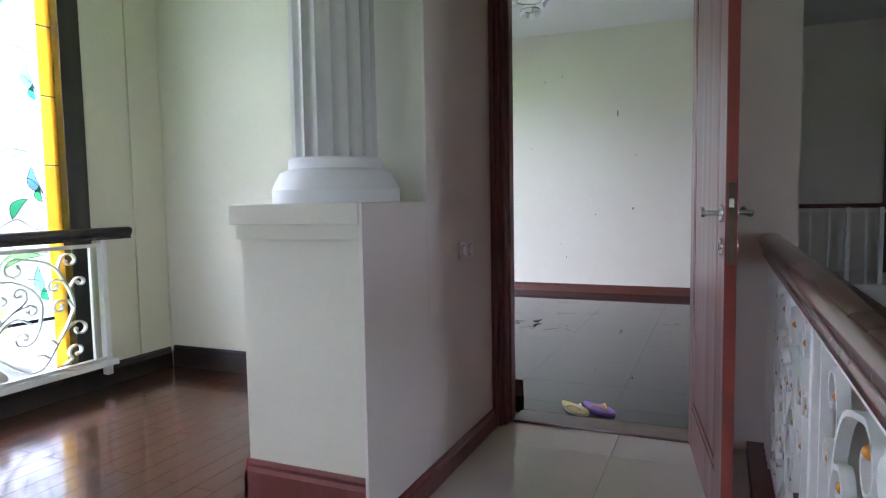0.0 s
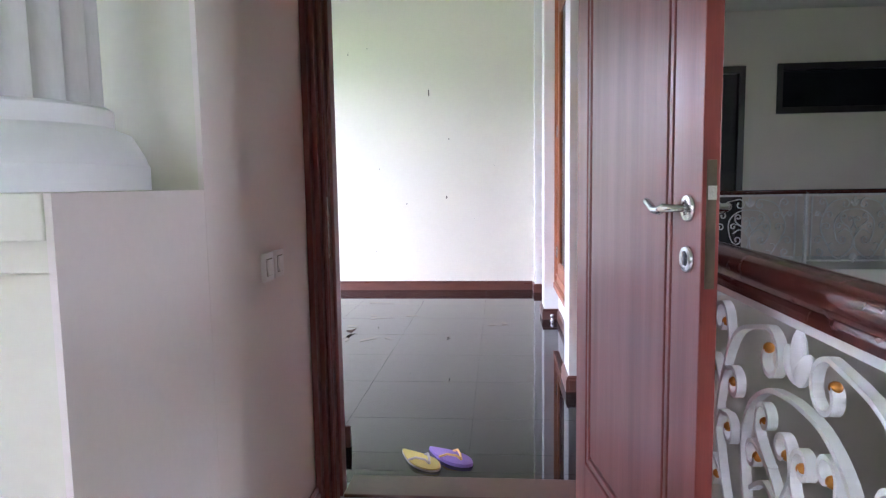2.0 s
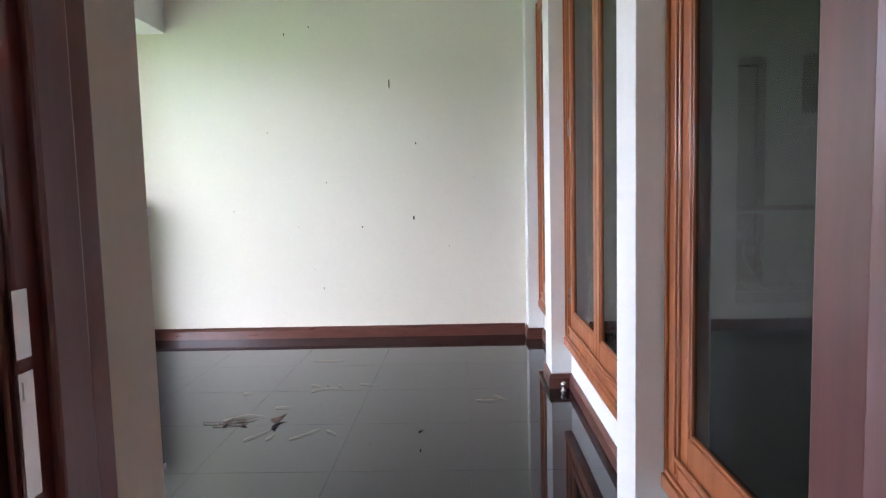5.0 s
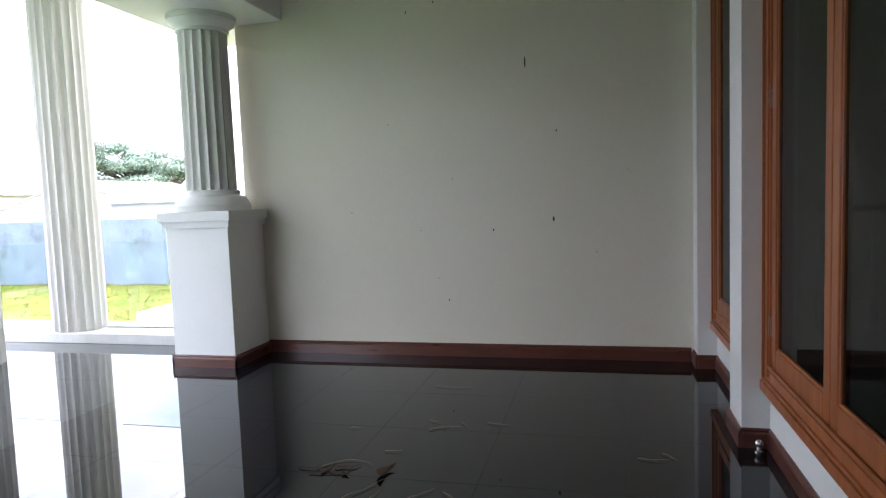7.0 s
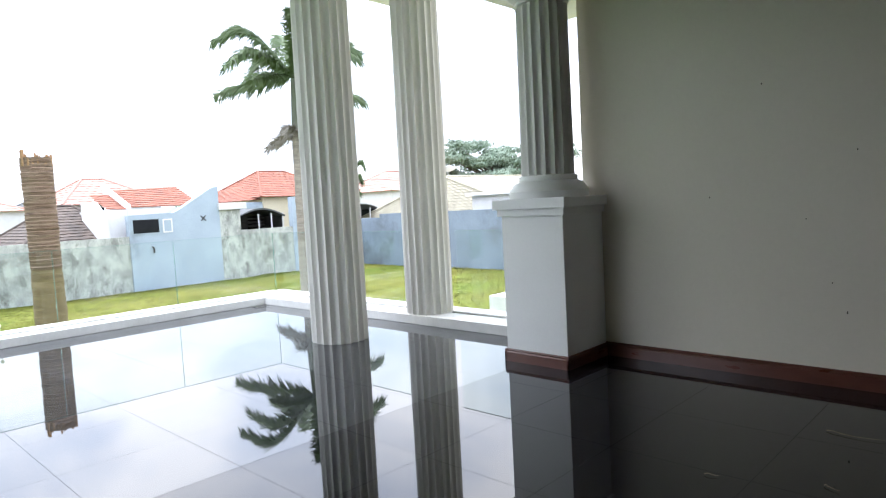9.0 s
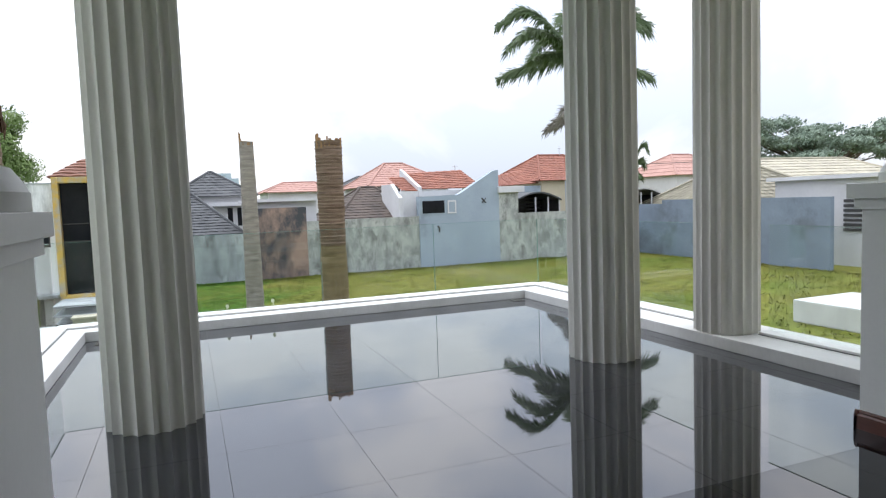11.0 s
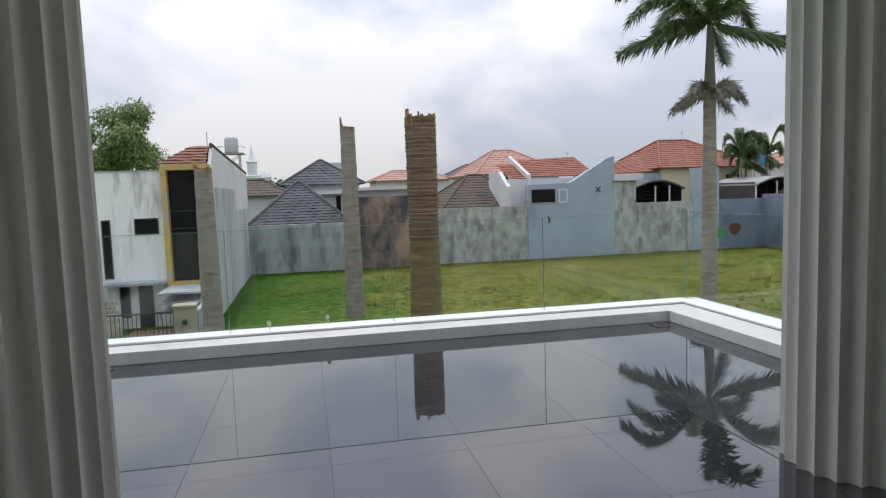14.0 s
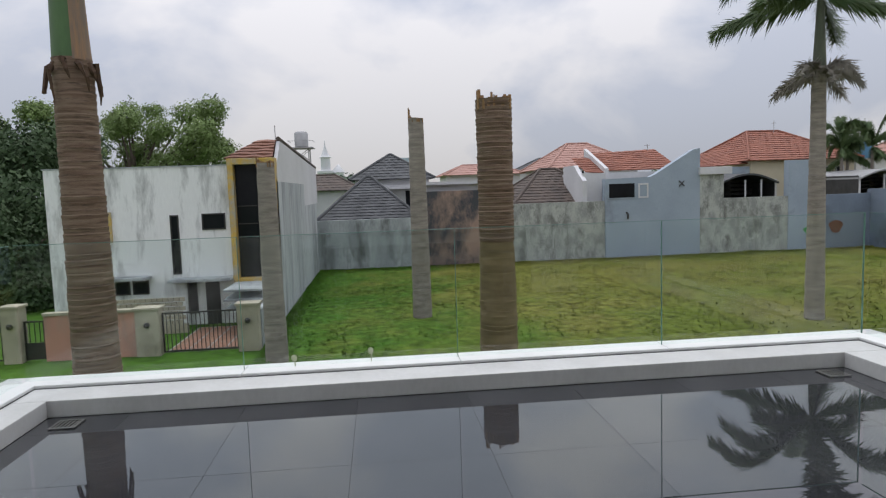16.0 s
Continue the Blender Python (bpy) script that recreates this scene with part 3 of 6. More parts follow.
skirting("baseboard", -1.39, 2.147, YF, YF, ZB, 0.108, "-y")
for y0, y1 in ((4.33, 5.578), (5.878, 7.682), (8.008, 9.172)):
    skirting("baseboard", XW, XW, y0, y1, ZB, 0.10, "-x")
for y0, y1 in ((5.596, 5.86), (7.70, 7.99), (9.19, YF - 0.019)):
    skirting("baseboard", 2.165, 2.165, y0 - 0.018, y1 + 0.018 if y1 < 9 else y1, ZB, 0.10, "-x")
    skirting("baseboard", 2.1655, XW, y0, y0, ZB, 0.0995, "-y")
    if y1 < 9:
        skirting("baseboard", 2.1655, XW, y1, y1, ZB, 0.0995, "+y")
skirting("baseboard", -1.39, 1.02, 4.70, 4.70, ZB, 0.108, "+y")
HALL_SKIRT = "dark red-brown moulded skirting"
skirting("baseboard", 1.046, 1.046, 2.672, 4.018, 0, 0.105, "+x", WOOD, HALL_SKIRT)
skirting("baseboard", -1.39, 0.53, 4.17, 4.17, 0.085, 0.16, "-y", DARK_WOOD, "near-black wooden skirting")
skirting("baseboard", -1.415, -1.415, -3, 4.15, 0.085, 0.15, "+x", DARK_WOOD, "near-black wooden skirting")

# ---- columns and pedestals ----


def flute(n, depth):
    return lambda a, k: 1 - depth * (0.5 - 0.5 * math.cos(n * a)) ** 0.5


def plain_column(cx, cy, z0, z1, r, group):
    col = thing("fluted_column", "tall white fluted column standing on the terrace" if z0 < 0 else "tall white fluted column on the terrace kerb", "column", group, (cx, cy, z0))
    n = 20
    prof = [(r, 0)] + [(r * (1 - 0.03 * k / 6), 0.02 + (z1 - z0 - 0.18) * k / 6) for k in range(7)]
    part("shaft", lathe(prof, 0, 0, 160, flute(n, 0.105)), STONE, col, "fluted shaft", True)
    h = z1 - z0
    part("capital", lathe([(r * 0.98, h - 0.16), (r * 1.05, h - 0.15), (r * 1.05, h - 0.13), (r * 1.02, h - 0.12), (r * 1.25, h - 0.06), (r * 1.3, h - 0.04), (r * 1.3, h)], 0, 0, 48), STONE, col, "round moulded capital", True)
    return col


def short_column(cx, cy, z0, z1, label, group, slim=1.0):
    col = thing("fluted_column", label, "column", group, (cx, cy, z0))
    h, r = z1 - z0, 0.205
    part("base", lathe([(0.305, 0), (0.305, 0.05), (0.30, 0.055), (0.295, 0.07), (0.285, 0.085), (0.265, 0.115), (0.235, 0.125), (0.225, 0.13), (0.225, 0.165), (0.215, 0.172)], 0, 0, 64), WHITE, col, "round stepped base moulding", True)
    part("shaft", lathe([(r, 0.172)] + [(r * (1 - 0.04 * k / 5), 0.18 + (h - 0.315) * k / 5) for k in range(6)], 0, 0, 144, flute(18, 0.10)), STONE, col, "fluted shaft", True)
    part("capital", lathe([(0.197, h - 0.135), (0.21, h - 0.13), (0.21, h - 0.115), (0.2, h - 0.112), (0.2, h - 0.105), (0.225, h - 0.08), (0.255, h - 0.06), (0.26, h - 0.045), (0.275, h - 0.04), (0.275, h)], 0, 0, 48), WHITE, col, "moulded capital", True)
    if slim != 1.0:
        col.scale = (slim, slim, 1)
    return col


def pedestal(name, x0, x1, y0, y1, z0, z1, label, mat, skirt_mat, sides, group):
    ped = thing(name, label, "pedestal", group, ((x0 + x1) / 2, (y0 + y1) / 2, z0))
    cx, cy = ped.location.x, ped.location.y
    a, b, h = (x1 - x0) / 2, (y1 - y0) / 2, z1 - z0
    lift, over = (0.09, 0.03) if skirt_mat is WOOD else (0.0, 0.05)
    part("body", box(-a, a, -b, b, 0, h - 0.12, 0.004), mat, ped)
    part("cap_step", box(-a - over / 2, a + over / 2 * ("+x" in sides), -b - over / 2 * ("-y" in sides), b + over / 2 * ("+y" in sides), h - 0.13, h - 0.075, 0.003), mat, ped)
    part("cap", box(-a - over, a + over * ("+x" in sides), -b - over * ("-y" in sides), b + over * ("+y" in sides), h - 0.076, h, 0.003), mat, ped, "projecting cap slab")
    for s in sides.split():
        bm = bmesh.new()
        d, k = 0.018, 0.165 if skirt_mat is WOOD else 0.1
        prof = [(0, 0), (d, 0), (d, k * 0.72), (d * 0.6, k * 0.82), (d * 0.75, k * 0.9), (d * 0.3, k), (0, k)]
        sg = 1 if s[0] == "+" else -1
        if s[1] == "x":
            prism([(sg * (a + p), q + lift) for p, q in prof], "y", -b - d * ("-y" in sides), b + d * ("+y" in sides), bm)
        else:
            prism([(sg * (b + p), q + lift - 0.0005) for p, q in prof], "x", -a - d * ("-x" in sides), a + d * ("+x" in sides), bm)
        part("skirting", bm, skirt_mat, ped, "red-brown moulded skirting")
    return ped


pedestal("column_pedestal", -1.95, -1.39, 8.83, YF - 0.002, ZB, 1.24, "square white painted pedestal with red-brown skirting", WHITE, SKIRT, "-x +x -y", "porch pedestals")
pedestal("column_pedestal", -1.95, -1.39, 4.702, 5.21, ZB, 1.24, "square white painted pedestal with red-brown skirting", WHITE, SKIRT, "-x +x +y", "porch pedestals")
short_column(-1.67, 9.08, 1.241, 2.825, "short white fluted column on the porch pedestal", "porch columns")
short_column(-1.67, 4.96, 1.241, 2.825, "short white fluted column on the porch pedestal", "porch columns")
struct("step_nosing", box(0.99, 1.04, -3, 2.68, -0.006, 0.098, 0.006), WOOD, "dark wooden nosing of the raised plank floor", "step")
pedestal("column_pedestal", 0.50, 1.03, 2.715, 3.22, 0, 1.237, "square cream half-wall pedestal in the hall", CREAM, WOOD, "-x -y", "")
short_column(0.765, 2.975, 1.238, 3.3, "short white fluted column on the hall pedestal", "", 0.82)
plain_column(-3.87, 8.63, ZB, 3.62, 0.275, "terrace columns")
plain_column(-3.88, 5.40, ZB, 3.62, 0.275, "terrace columns")
plain_column(-3.77, 9.78, 0.073, 3.62, 0.26, "terrace columns")

# ---- terrace kerb and glass ----
XG, YG0, YG1 = -7.135, 4.35, 9.94
struct("terrace_kerb", boxes((-7.32, -6.77, 4.15, 10.15, ZB, 0.07), (-6.77, -1.2, 9.525, 10.15, ZB, 0.0695), (-6.77, -2.0, 4.15, 4.652, ZB, 0.0695), bevel=0.006), WHITE_WORN, "white painted concrete kerb round the terrace", "kerb")
struct("terrace_fascia", boxes((-7.30, -7.2, 4.15, 10.15, GZ, ZB - 0.36), (-7.3, 2.5, 10.05, 10.14, GZ, ZB - 0.36), (-7.3, -2.0, 4.16, 4.25, GZ, ZB - 0.36)), WHITE_WORN, "white wall under the terrace edge", "wall")


def glass_panel(x0, y0, x1, y1):
    p = thing("glass_balustrade_panel", "clear frameless glass panel set in the white kerb", "glass panel", "terrace balustrade", ((x0 + x1) / 2, (y0 + y1) / 2, 0.07))
    dx, dy = (x1 - x0) / 2, (y1 - y0) / 2
    h, g, th = 0.87, 0.006, 0.005
    if abs(dx) > abs(dy):
        a, b, c, d = -abs(dx) + g, abs(dx) - g, -th, th
    else:
        a, b, c, d = -th, th, -abs(dy) + g, abs(dy) - g
    pane = part("pane", box(a, b, c, d, -0.03, h), CLEAR, p, "clear glass")
    pane.visible_shadow = False
    e = 0.0015
    if abs(dx) > abs(dy):
        part("top_edge", box(a, b, c - e, d + e, h, h + 0.003), GLASS_EDGE, p, "green polished glass edge")
        part("side_edge", box(b, b + 0.003, c - e, d + e, 0, h), GLASS_EDGE, p, "green polished glass edge")
        part("bead", box(-abs(dx), abs(dx), c - 0.10, d + 0.10, 0.0005, 0.0215, 0.005), WHITE, p, "white painted raised strip")
        part("joint", boxes((-abs(dx), abs(dx), c - 0.109, c - 0.099, 0.0005, 0.003), (-abs(dx), abs(dx), d + 0.099, d + 0.109, 0.0005, 0.003)), GROUT_DARK, p, "dirty dark joint")
    else:
        part("top_edge", box(a - e, b + e, c, d, h, h + 0.003), GLASS_EDGE, p, "green polished glass edge")
        part("side_edge", box(a - e, b + e, d, d + 0.003, 0, h), GLASS_EDGE, p, "green polished glass edge")
        part("bead", box(a - 0.10, b + 0.10, -abs(dy) + 0.002, abs(dy) - 0.002, 0.0005, 0.022, 0.005), WHITE, p, "white painted raised strip")
        part("joint", boxes((a - 0.109, a - 0.099, -abs(dy), abs(dy), 0.0005, 0.003), (b + 0.099, b + 0.109, -abs(dy), abs(dy), 0.0005, 0.003)), GROUT_DARK, p, "dirty dark joint")
    return p


ys = [YG0, 5.686, 7.067, 8.471, YG1]
for a, b in zip(ys, ys[1:]):
    glass_panel(XG, a, XG, b)
for a, b in ((-7.10, -5.75), (-5.75, -4.05), (-3.49, -2.0)):
    glass_panel(a, YG1, b, YG1)
for a, b in ((-7.10, -5.75), (-5.75, -4.4), (-4.4, -3.2), (-3.2, -2.05)):
    glass_panel(a, YG0, b, YG0)
for x, y in ((-6.65, 9.36), (-6.63, 4.82)):
    d = thing("floor_drain", "square metal floor drain in the terrace corner", "floor drain", "terrace drains", (x, y, ZB + 0.002))
    bm = boxes((-0.07, 0.07, -0.07, -0.055, 0, 0.006), (-0.07, 0.07, 0.055, 0.07, 0, 0.006), (-0.07, -0.055, -0.055, 0.055, 0, 0.006), (0.055, 0.07, -0.055, 0.055, 0, 0.006))
    part("rim", bm, CHROME, d)
    for k in range(5):
        part("slat", box(-0.055, 0.055, -0.05 + k * 0.022, -0.038 + k * 0.022, 0, 0.005), CHROME, d)

# ---- the terrace door ----
door_frame = struct("door_frame", boxes((1.046, 1.108, 4.09, 4.20, 0, 2.54), (1.108, 1.122, 4.13, 4.20, 0.012, 2.42), (1.032, 1.066, 4.201, 4.337, 0, 2.54), (2.075, 2.17, 4.145, 4.335, 0, 2.52), (1.135, 2.075, 4.145, 4.335, 2.42, 2.52), bevel=0.005), WOOD, "dark red-brown varnished door frame", "door frame")
struct("door_trim", boxes((1.046, 1.068, 4.02, 4.0905, 0, 2.56), (1.069, 1.088, 4.055, 4.0905, 0, 2.55), (1.093, 1.103, 4.08, 4.0905, 0, 2.54), bevel=0.004), WOOD, "moulded red-brown door casing", "trim")
keep = thing("strike_plate", "narrow metal strike plate in the door frame", "strike plate", "", (1.109, 4.095, 1.08))
part("plate", boxes((0, 0.002, -0.012, 0.012, -0.11, 0.03), (0, 0.002, -0.012, 0.012, 0.045, 0.12), (0, 0.003, -0.006, 0.006, 0.0, 0.02)), CHROME, keep)

leaf = thing("door_1", "open red-brown panelled wooden door with chrome lever handle", "door", "", (2.036, 4.150, 0.014), "structure")
leaf.rotation_euler = (0, 0, math.atan2(-0.987, 0.145))
LW, LT, LH = 1.0, 0.040, 2.4
# local x runs from the hinge to the lock edge, local y is the thickness
for nm, r in (("hinge_stile", (0, 0.125, 0, LT, 0, LH)), ("lock_stile", (LW - 0.15, LW, 0, LT, 0, LH)), ("bottom_rail", (0.125, LW - 0.15, 0, LT, 0, 0.2)), ("top_rail", (0.125, LW - 0.15, 0, LT, LH - 0.14, LH))):
    part(nm, box(*r, bevel=0.003), DOOR_WOOD, leaf)
part("panel", box(0.122, LW - 0.147, 0.015, LT - 0.015, 0.197, LH - 0.137), DOOR_WOOD, leaf, "recessed panel ground")
for y0, y1 in ((0.003, 0.0155), (LT - 0.0155, LT - 0.003)):
    part("raised_field", box(0.172, LW - 0.197, y0, y1, 0.25, LH - 0.187, 0.004), DOOR_WOOD, leaf, "long flush raised field")
    part("panel_moulding", boxes((0.136, 0.158, y0 - 0.002, y1 - 0.002, 0.211, LH - 0.151), (LW - 0.183, LW - 0.161, y0 - 0.002, y1 - 0.002, 0.211, LH - 0.151), (0.158, LW - 0.183, y0 - 0.002, y1 - 0.002, 0.211, 0.233), (0.158, LW - 0.183, y0 - 0.002, y1 - 0.002, LH - 0.173, LH - 0.151), bevel=0.004), DOOR_WOOD, leaf, "moulded bead round the panel")
lock = part("lock_plate", box(LW, LW + 0.002, 0.009, LT - 0.009, 0.99, 1.27, 0.0008), BRASS, leaf, "aged brass lock edge plate")
part("latch", prism([(LW + 0.002, 0.012), (LW + 0.014, 0.026), (LW + 0.002, 0.028)], "z", 1.185, 1.215), CHROME, lock)
for zz in (1.005, 1.25):
    part("screw", lathe([(0.004, 0), (0.004, 0.001)], 0, 0, 8), BRASS, lock).matrix_basis = pose(LW + 0.002, LT / 2, zz, 0, 90, 0)


def lever(side):
    y, s = (0, -1) if side < 0 else (LT, 1)
    x, z = LW - 0.062, 1.165
    h = part("handle", tube([(x, y, z), (x, y + s * 0.045, z), (x - 0.012, y + s * 0.055, z + 0.001), (x - 0.035, y + s * 0.056, z - 0.006), (x - 0.07, y + s * 0.055, z - 0.006), (x - 0.1, y + s * 0.053, z + 0.006), (x - 0.125, y + s * 0.05, z + 0.012), (x - 0.142, y + s * 0.046, z + 0.008)], [0.009, 0.009, 0.010, 0.010, 0.0085, 0.0085, 0.009, 0.006], 12), CHROME, leaf, "curved chrome lever", True)
    for zz, nm in ((z, "rose"), (z - 0.116, "key_rose")):
        r = part(nm, lathe([(0.031, 0), (0.031, 0.005), (0.028, 0.009), (0.019, 0.010), (0.017, 0.0085), (0.008, 0.0085)], 0, 0, 28), CHROME, leaf, "round chrome rose", True)
        r.matrix_basis = pose(x, y, zz, 90 if s < 0 else -90, 0, 0)
    part("keyhole", boxes((x - 0.004, x + 0.004, y + s * 0.0082, y + s * 0.0105, z - 0.130, z - 0.102)), BLACK_IRON, leaf, "dark keyhole slot")


lever(-1)
lever(1)

# ---- light switches ----
for k, (yc, zc) in enumerate(((3.604, 1.0), (3.698, 1.001))):
    sw = thing("light_switch", "ivory plastic rocker switch on the beige wall", "light switch", "hall switches", (1.0385, yc, zc))
    part("plate", box(0.005, 0.017, -0.041, 0.041, -0.043, 0.043, 0.005), PLASTIC, sw, "", True)
    # a thin brown sheet drawn in for the shade round the rocker
    part("rebate", boxes((0.0165, 0.0175, -0.024, 0.024, -0.026, 0.026)), BRASS, sw, "dark sheet in place of the shade round the rocker")
    part("rocker", prism([(0.016, -0.023), (0.024, -0.023), (0.0185, 0.0), (0.0225, 0.023), (0.016, 0.023)], "y", -0.021, 0.021), PLASTIC, sw)

# ---- porch windows ----


def porch_window(n, y0, y1, leaves):
    w = thing("window_%d" % n, "orange teak framed window with dark tinted panes", "window", "porch windows", (XW, y0, SILL), "structure")
    W, H, f = y1 - y0, 2.665, 0.115
    part("window_frame", boxes((-0.03, 0.07, 0.002, f, 0, H), (-0.03, 0.07, W - f, W - 0.002, 0, H), (-0.03, 0.07, f, W - f, 0.0, f), (-0.03, 0.07, f, W - f, H - f, H), bevel=0.006), TEAK, w, "orange varnished teak frame")
    part("window_sill", boxes((-0.05, -0.028, 0.002, W - 0.002, 0.0, 0.05), bevel=0.006), TEAK, w, "rounded teak sill")
    for k, (d, e) in enumerate(((0.008, 0.024), (f - 0.03, f - 0.012))):
        part("frame_moulding", boxes((-0.042 + 0.004 * k, -0.029, d, e, d, H - d), (-0.042 + 0.004 * k, -0.029, W - e, W - d, d, H - d), (-0.042 + 0.004 * k, -0.029, e, W - e, d + 0.045, e + 0.045), bevel=0.004), TEAK, w, "raised rounded moulding")
    lw = (W - 2 * f) / leaves
    for k in range(leaves):
        a, b = f + k * lw + 0.003, f + (k + 1) * lw - 0.003
        s = 0.07
        cs = part("casement", boxes((-0.022, 0.02, a, a + s, f + 0.003, H - f - 0.003), (-0.022, 0.02, b - s, b, f + 0.003, H - f - 0.003), (-0.022, 0.02, a + s, b - s, f + 0.003, f + 0.125), (-0.022, 0.02, a + s, b - s, H - f - 0.12, H - f - 0.003), bevel=0.006), TEAK, w, "teak casement")
        m = 0.012
        part("glazing_bead", boxes((-0.016, 0.004, a + s, a + s + m, f + 0.125, H - f - 0.12), (-0.016, 0.004, b - s - m, b - s, f + 0.125, H - f - 0.12), (-0.016, 0.004, a + s + m, b - s - m, f + 0.125, f + 0.125 + m), bevel=0.003), TEAK, cs)
        pn = part("pane", box(-0.008, -0.002, a + s, b - s, f + 0.125, H - f - 0.12), PANE, cs, "grey tinted glass")
        hy = b + 0.003 if leaves > 1 and k == leaves - 1 else a - 0.003
        for hz in (0.34, 1.42):
            part("hinge", boxes((-0.034, -0.02, hy - 0.012, hy + 0.012, hz - 0.05, hz + 0.055), bevel=0.002), CHROME, cs, "bright steel hinge")
    return w


porch_window(1, 4.33, 5.594, 1)
porch_window(2, 5.862, 7.71, 2)
porch_window(3, 8.0, 9.19, 1)
stop = thing("door_stop", "small round metal stop on the floor by the pilaster", "door stop", "", (2.235, 7.64, ZB))
part("base", lathe([(0.022, 0), (0.022, 0.006), (0.014, 0.012), (0.011, 0.03)], 0, 0, 16), CHROME, stop, "", True)
part("knob", ball((0, 0, 0.042), 0.022), CHROME, stop, "", True)

# ---- ironwork ----


def spiral(cx, cy, r0, r1, a0, a1, n=26):
    return [(cx + (r0 + (r1 - r0) * (i / n) ** 0.8) * math.cos(radians(a0 + (a1 - a0) * i / n)), cy + (r0 + (r1 - r0) * (i / n) ** 0.8) * math.sin(radians(a0 + (a1 - a0) * i / n))) for i in range(n + 1)]


def smooth_line(p, n=6):
    """A rounded line through a few points."""
    p = [p[0]] + list(p) + [p[-1]]
    out = []
    for a, b, c, d in zip(p, p[1:], p[2:], p[3:]):
        for k in range(n):
            t = k / n
            out.append(tuple(0.5 * (2 * b[i] + (c[i] - a[i]) * t + (2 * a[i] - 5 * b[i] + 4 * c[i] - d[i]) * t * t + (3 * b[i] - a[i] - 3 * c[i] + d[i]) * t ** 3) for i in (0, 1)))
    return out + [p[-1]]


def curl(lead, cx, cy, r, a0, a1):
    """A stem that winds into a scroll round (cx, cy)."""
    return smooth_line(list(lead) + spiral(cx, cy, r, r * 0.36, a0, a1, 9), 4)


# half of one panel, 1.2 wide and 0.82 high, its middle at (0, 0): strokes and whether a ball ends them
STROKES = [
    (curl([(0.02, -0.25), (0.115, -0.34), (0.21, -0.39), (0.29, -0.35), (0.36, -0.237), (0.44, -0.105), (0.48, 0.03), (0.42, 0.21), (0.33, 0.32)], 0.135, 0.30, 0.075, 60, 400), True),
    (curl([(0.43, 0.19), (0.395, 0.27)], 0.465, 0.325, 0.06, 180, -170), True),
    (curl([(0.455, 0.13), (0.49, 0.18)], 0.53, 0.17, 0.038, 140, -170), True),
    (curl([(0.445, 0.15), (0.42, 0.19)], 0.36, 0.16, 0.052, 40, 370), True),
    (curl([(0.475, 0.0), (0.45, 0.05)], 0.39, 0.015, 0.052, 50, 380), True),
    (curl([(0.36, -0.237), (0.42, -0.155)], 0.51, -0.16, 0.062, 130, -190), True),
    (curl([(0.40, -0.39)], 0.485, -0.31, 0.06, 235, -90), True),
    (curl([(0.0, 0.235), (0.125, 0.22), (0.23, 0.155), (0.28, 0.06), (0.27, -0.065), (0.235, -0.16)], 0.16, -0.15, 0.062, -40, -400), True),
    (curl([(0.02, -0.06), (0.09, 0.01), (0.18, 0.08)], 0.15, 0.14, 0.046, -20, 310), True),
    (curl([(0.11, 0.03)], 0.215, 0.02, 0.045, 130, -190), True),
    (curl([(0.05, -0.03), (0.005, 0.05)], 0.05, 0.105, 0.045, 190, -150), True),
    (smooth_line([(0.02, -0.25), (0.01, -0.13), (0.07, -0.045), (0.14, -0.02), (0.22, -0.07)]), False),
    (smooth_line([(0.36, -0.237), (0.33, -0.2), (0.29, -0.205)]), False),
    (smooth_line([(0.31, -0.32), (0.275, -0.285), (0.235, -0.29)]), False),
]


def balustrade(label, gold, group):
    """One bay, 1.36 m long along its own x, standing on its own floor: posts, bars, scrolls."""
    b = thing("iron_balustrade", label, "railing", group)
    part("top_bar", box(-0.68, 0.68, -0.018, 0.018, 0.905, 0.93, 0.003), IRON, b)
    part("bottom_bar", box(-0.68, 0.68, -0.015, 0.015, 0.09, 0.112, 0.003), IRON, b)
    part("post", box(-0.70, -0.66, -0.022, 0.022, -0.02, 0.955, 0.004), IRON, b, "square post")
    for x in (-0.60, 0.60):
        part("bar", box(x - 0.009, x + 0.009, -0.012, 0.012, 0.112, 0.905), IRON, b)
    for s in (-1, 1):
        for pts, end in STROKES:
            p3 = [(s * u * 0.98, 0, 0.51 + v * 0.98) for u, v in pts]
            sc = part("scroll", tube(p3, 0, flat=(0.0056, 0.012, (0, 1, 0))), IRON, b)
            if end:
                x, _, z = p3[-1]
                part("ball", ball((x, 0, z), 0.0135, segs=12), GOLD if gold else IRON, b, "gold painted ball" if gold else "", True)
    for zc, sg in ((0.83, 1), (0.14, -1)):
        bm = bmesh.new()
        for ang, ln in ((0, 0.085), (38, 0.065), (-38, 0.065)):
            m = Matrix.Translation((0, 0, zc - sg * 0.05)) @ Matrix.Rotation(radians(ang), 4, "Y") @ Matrix.Translation((0, 0, sg * ln * 0.7)) @ Matrix.Diagonal((0.026, 0.016, ln * 0.75, 1))
            bmesh.ops.create_uvsphere(bm, u_segments=10, v_segments=7, radius=1, matrix=m)
        part("leaf_ornament", bm, IRON, b, "cast leaf ornament", True)
    return b


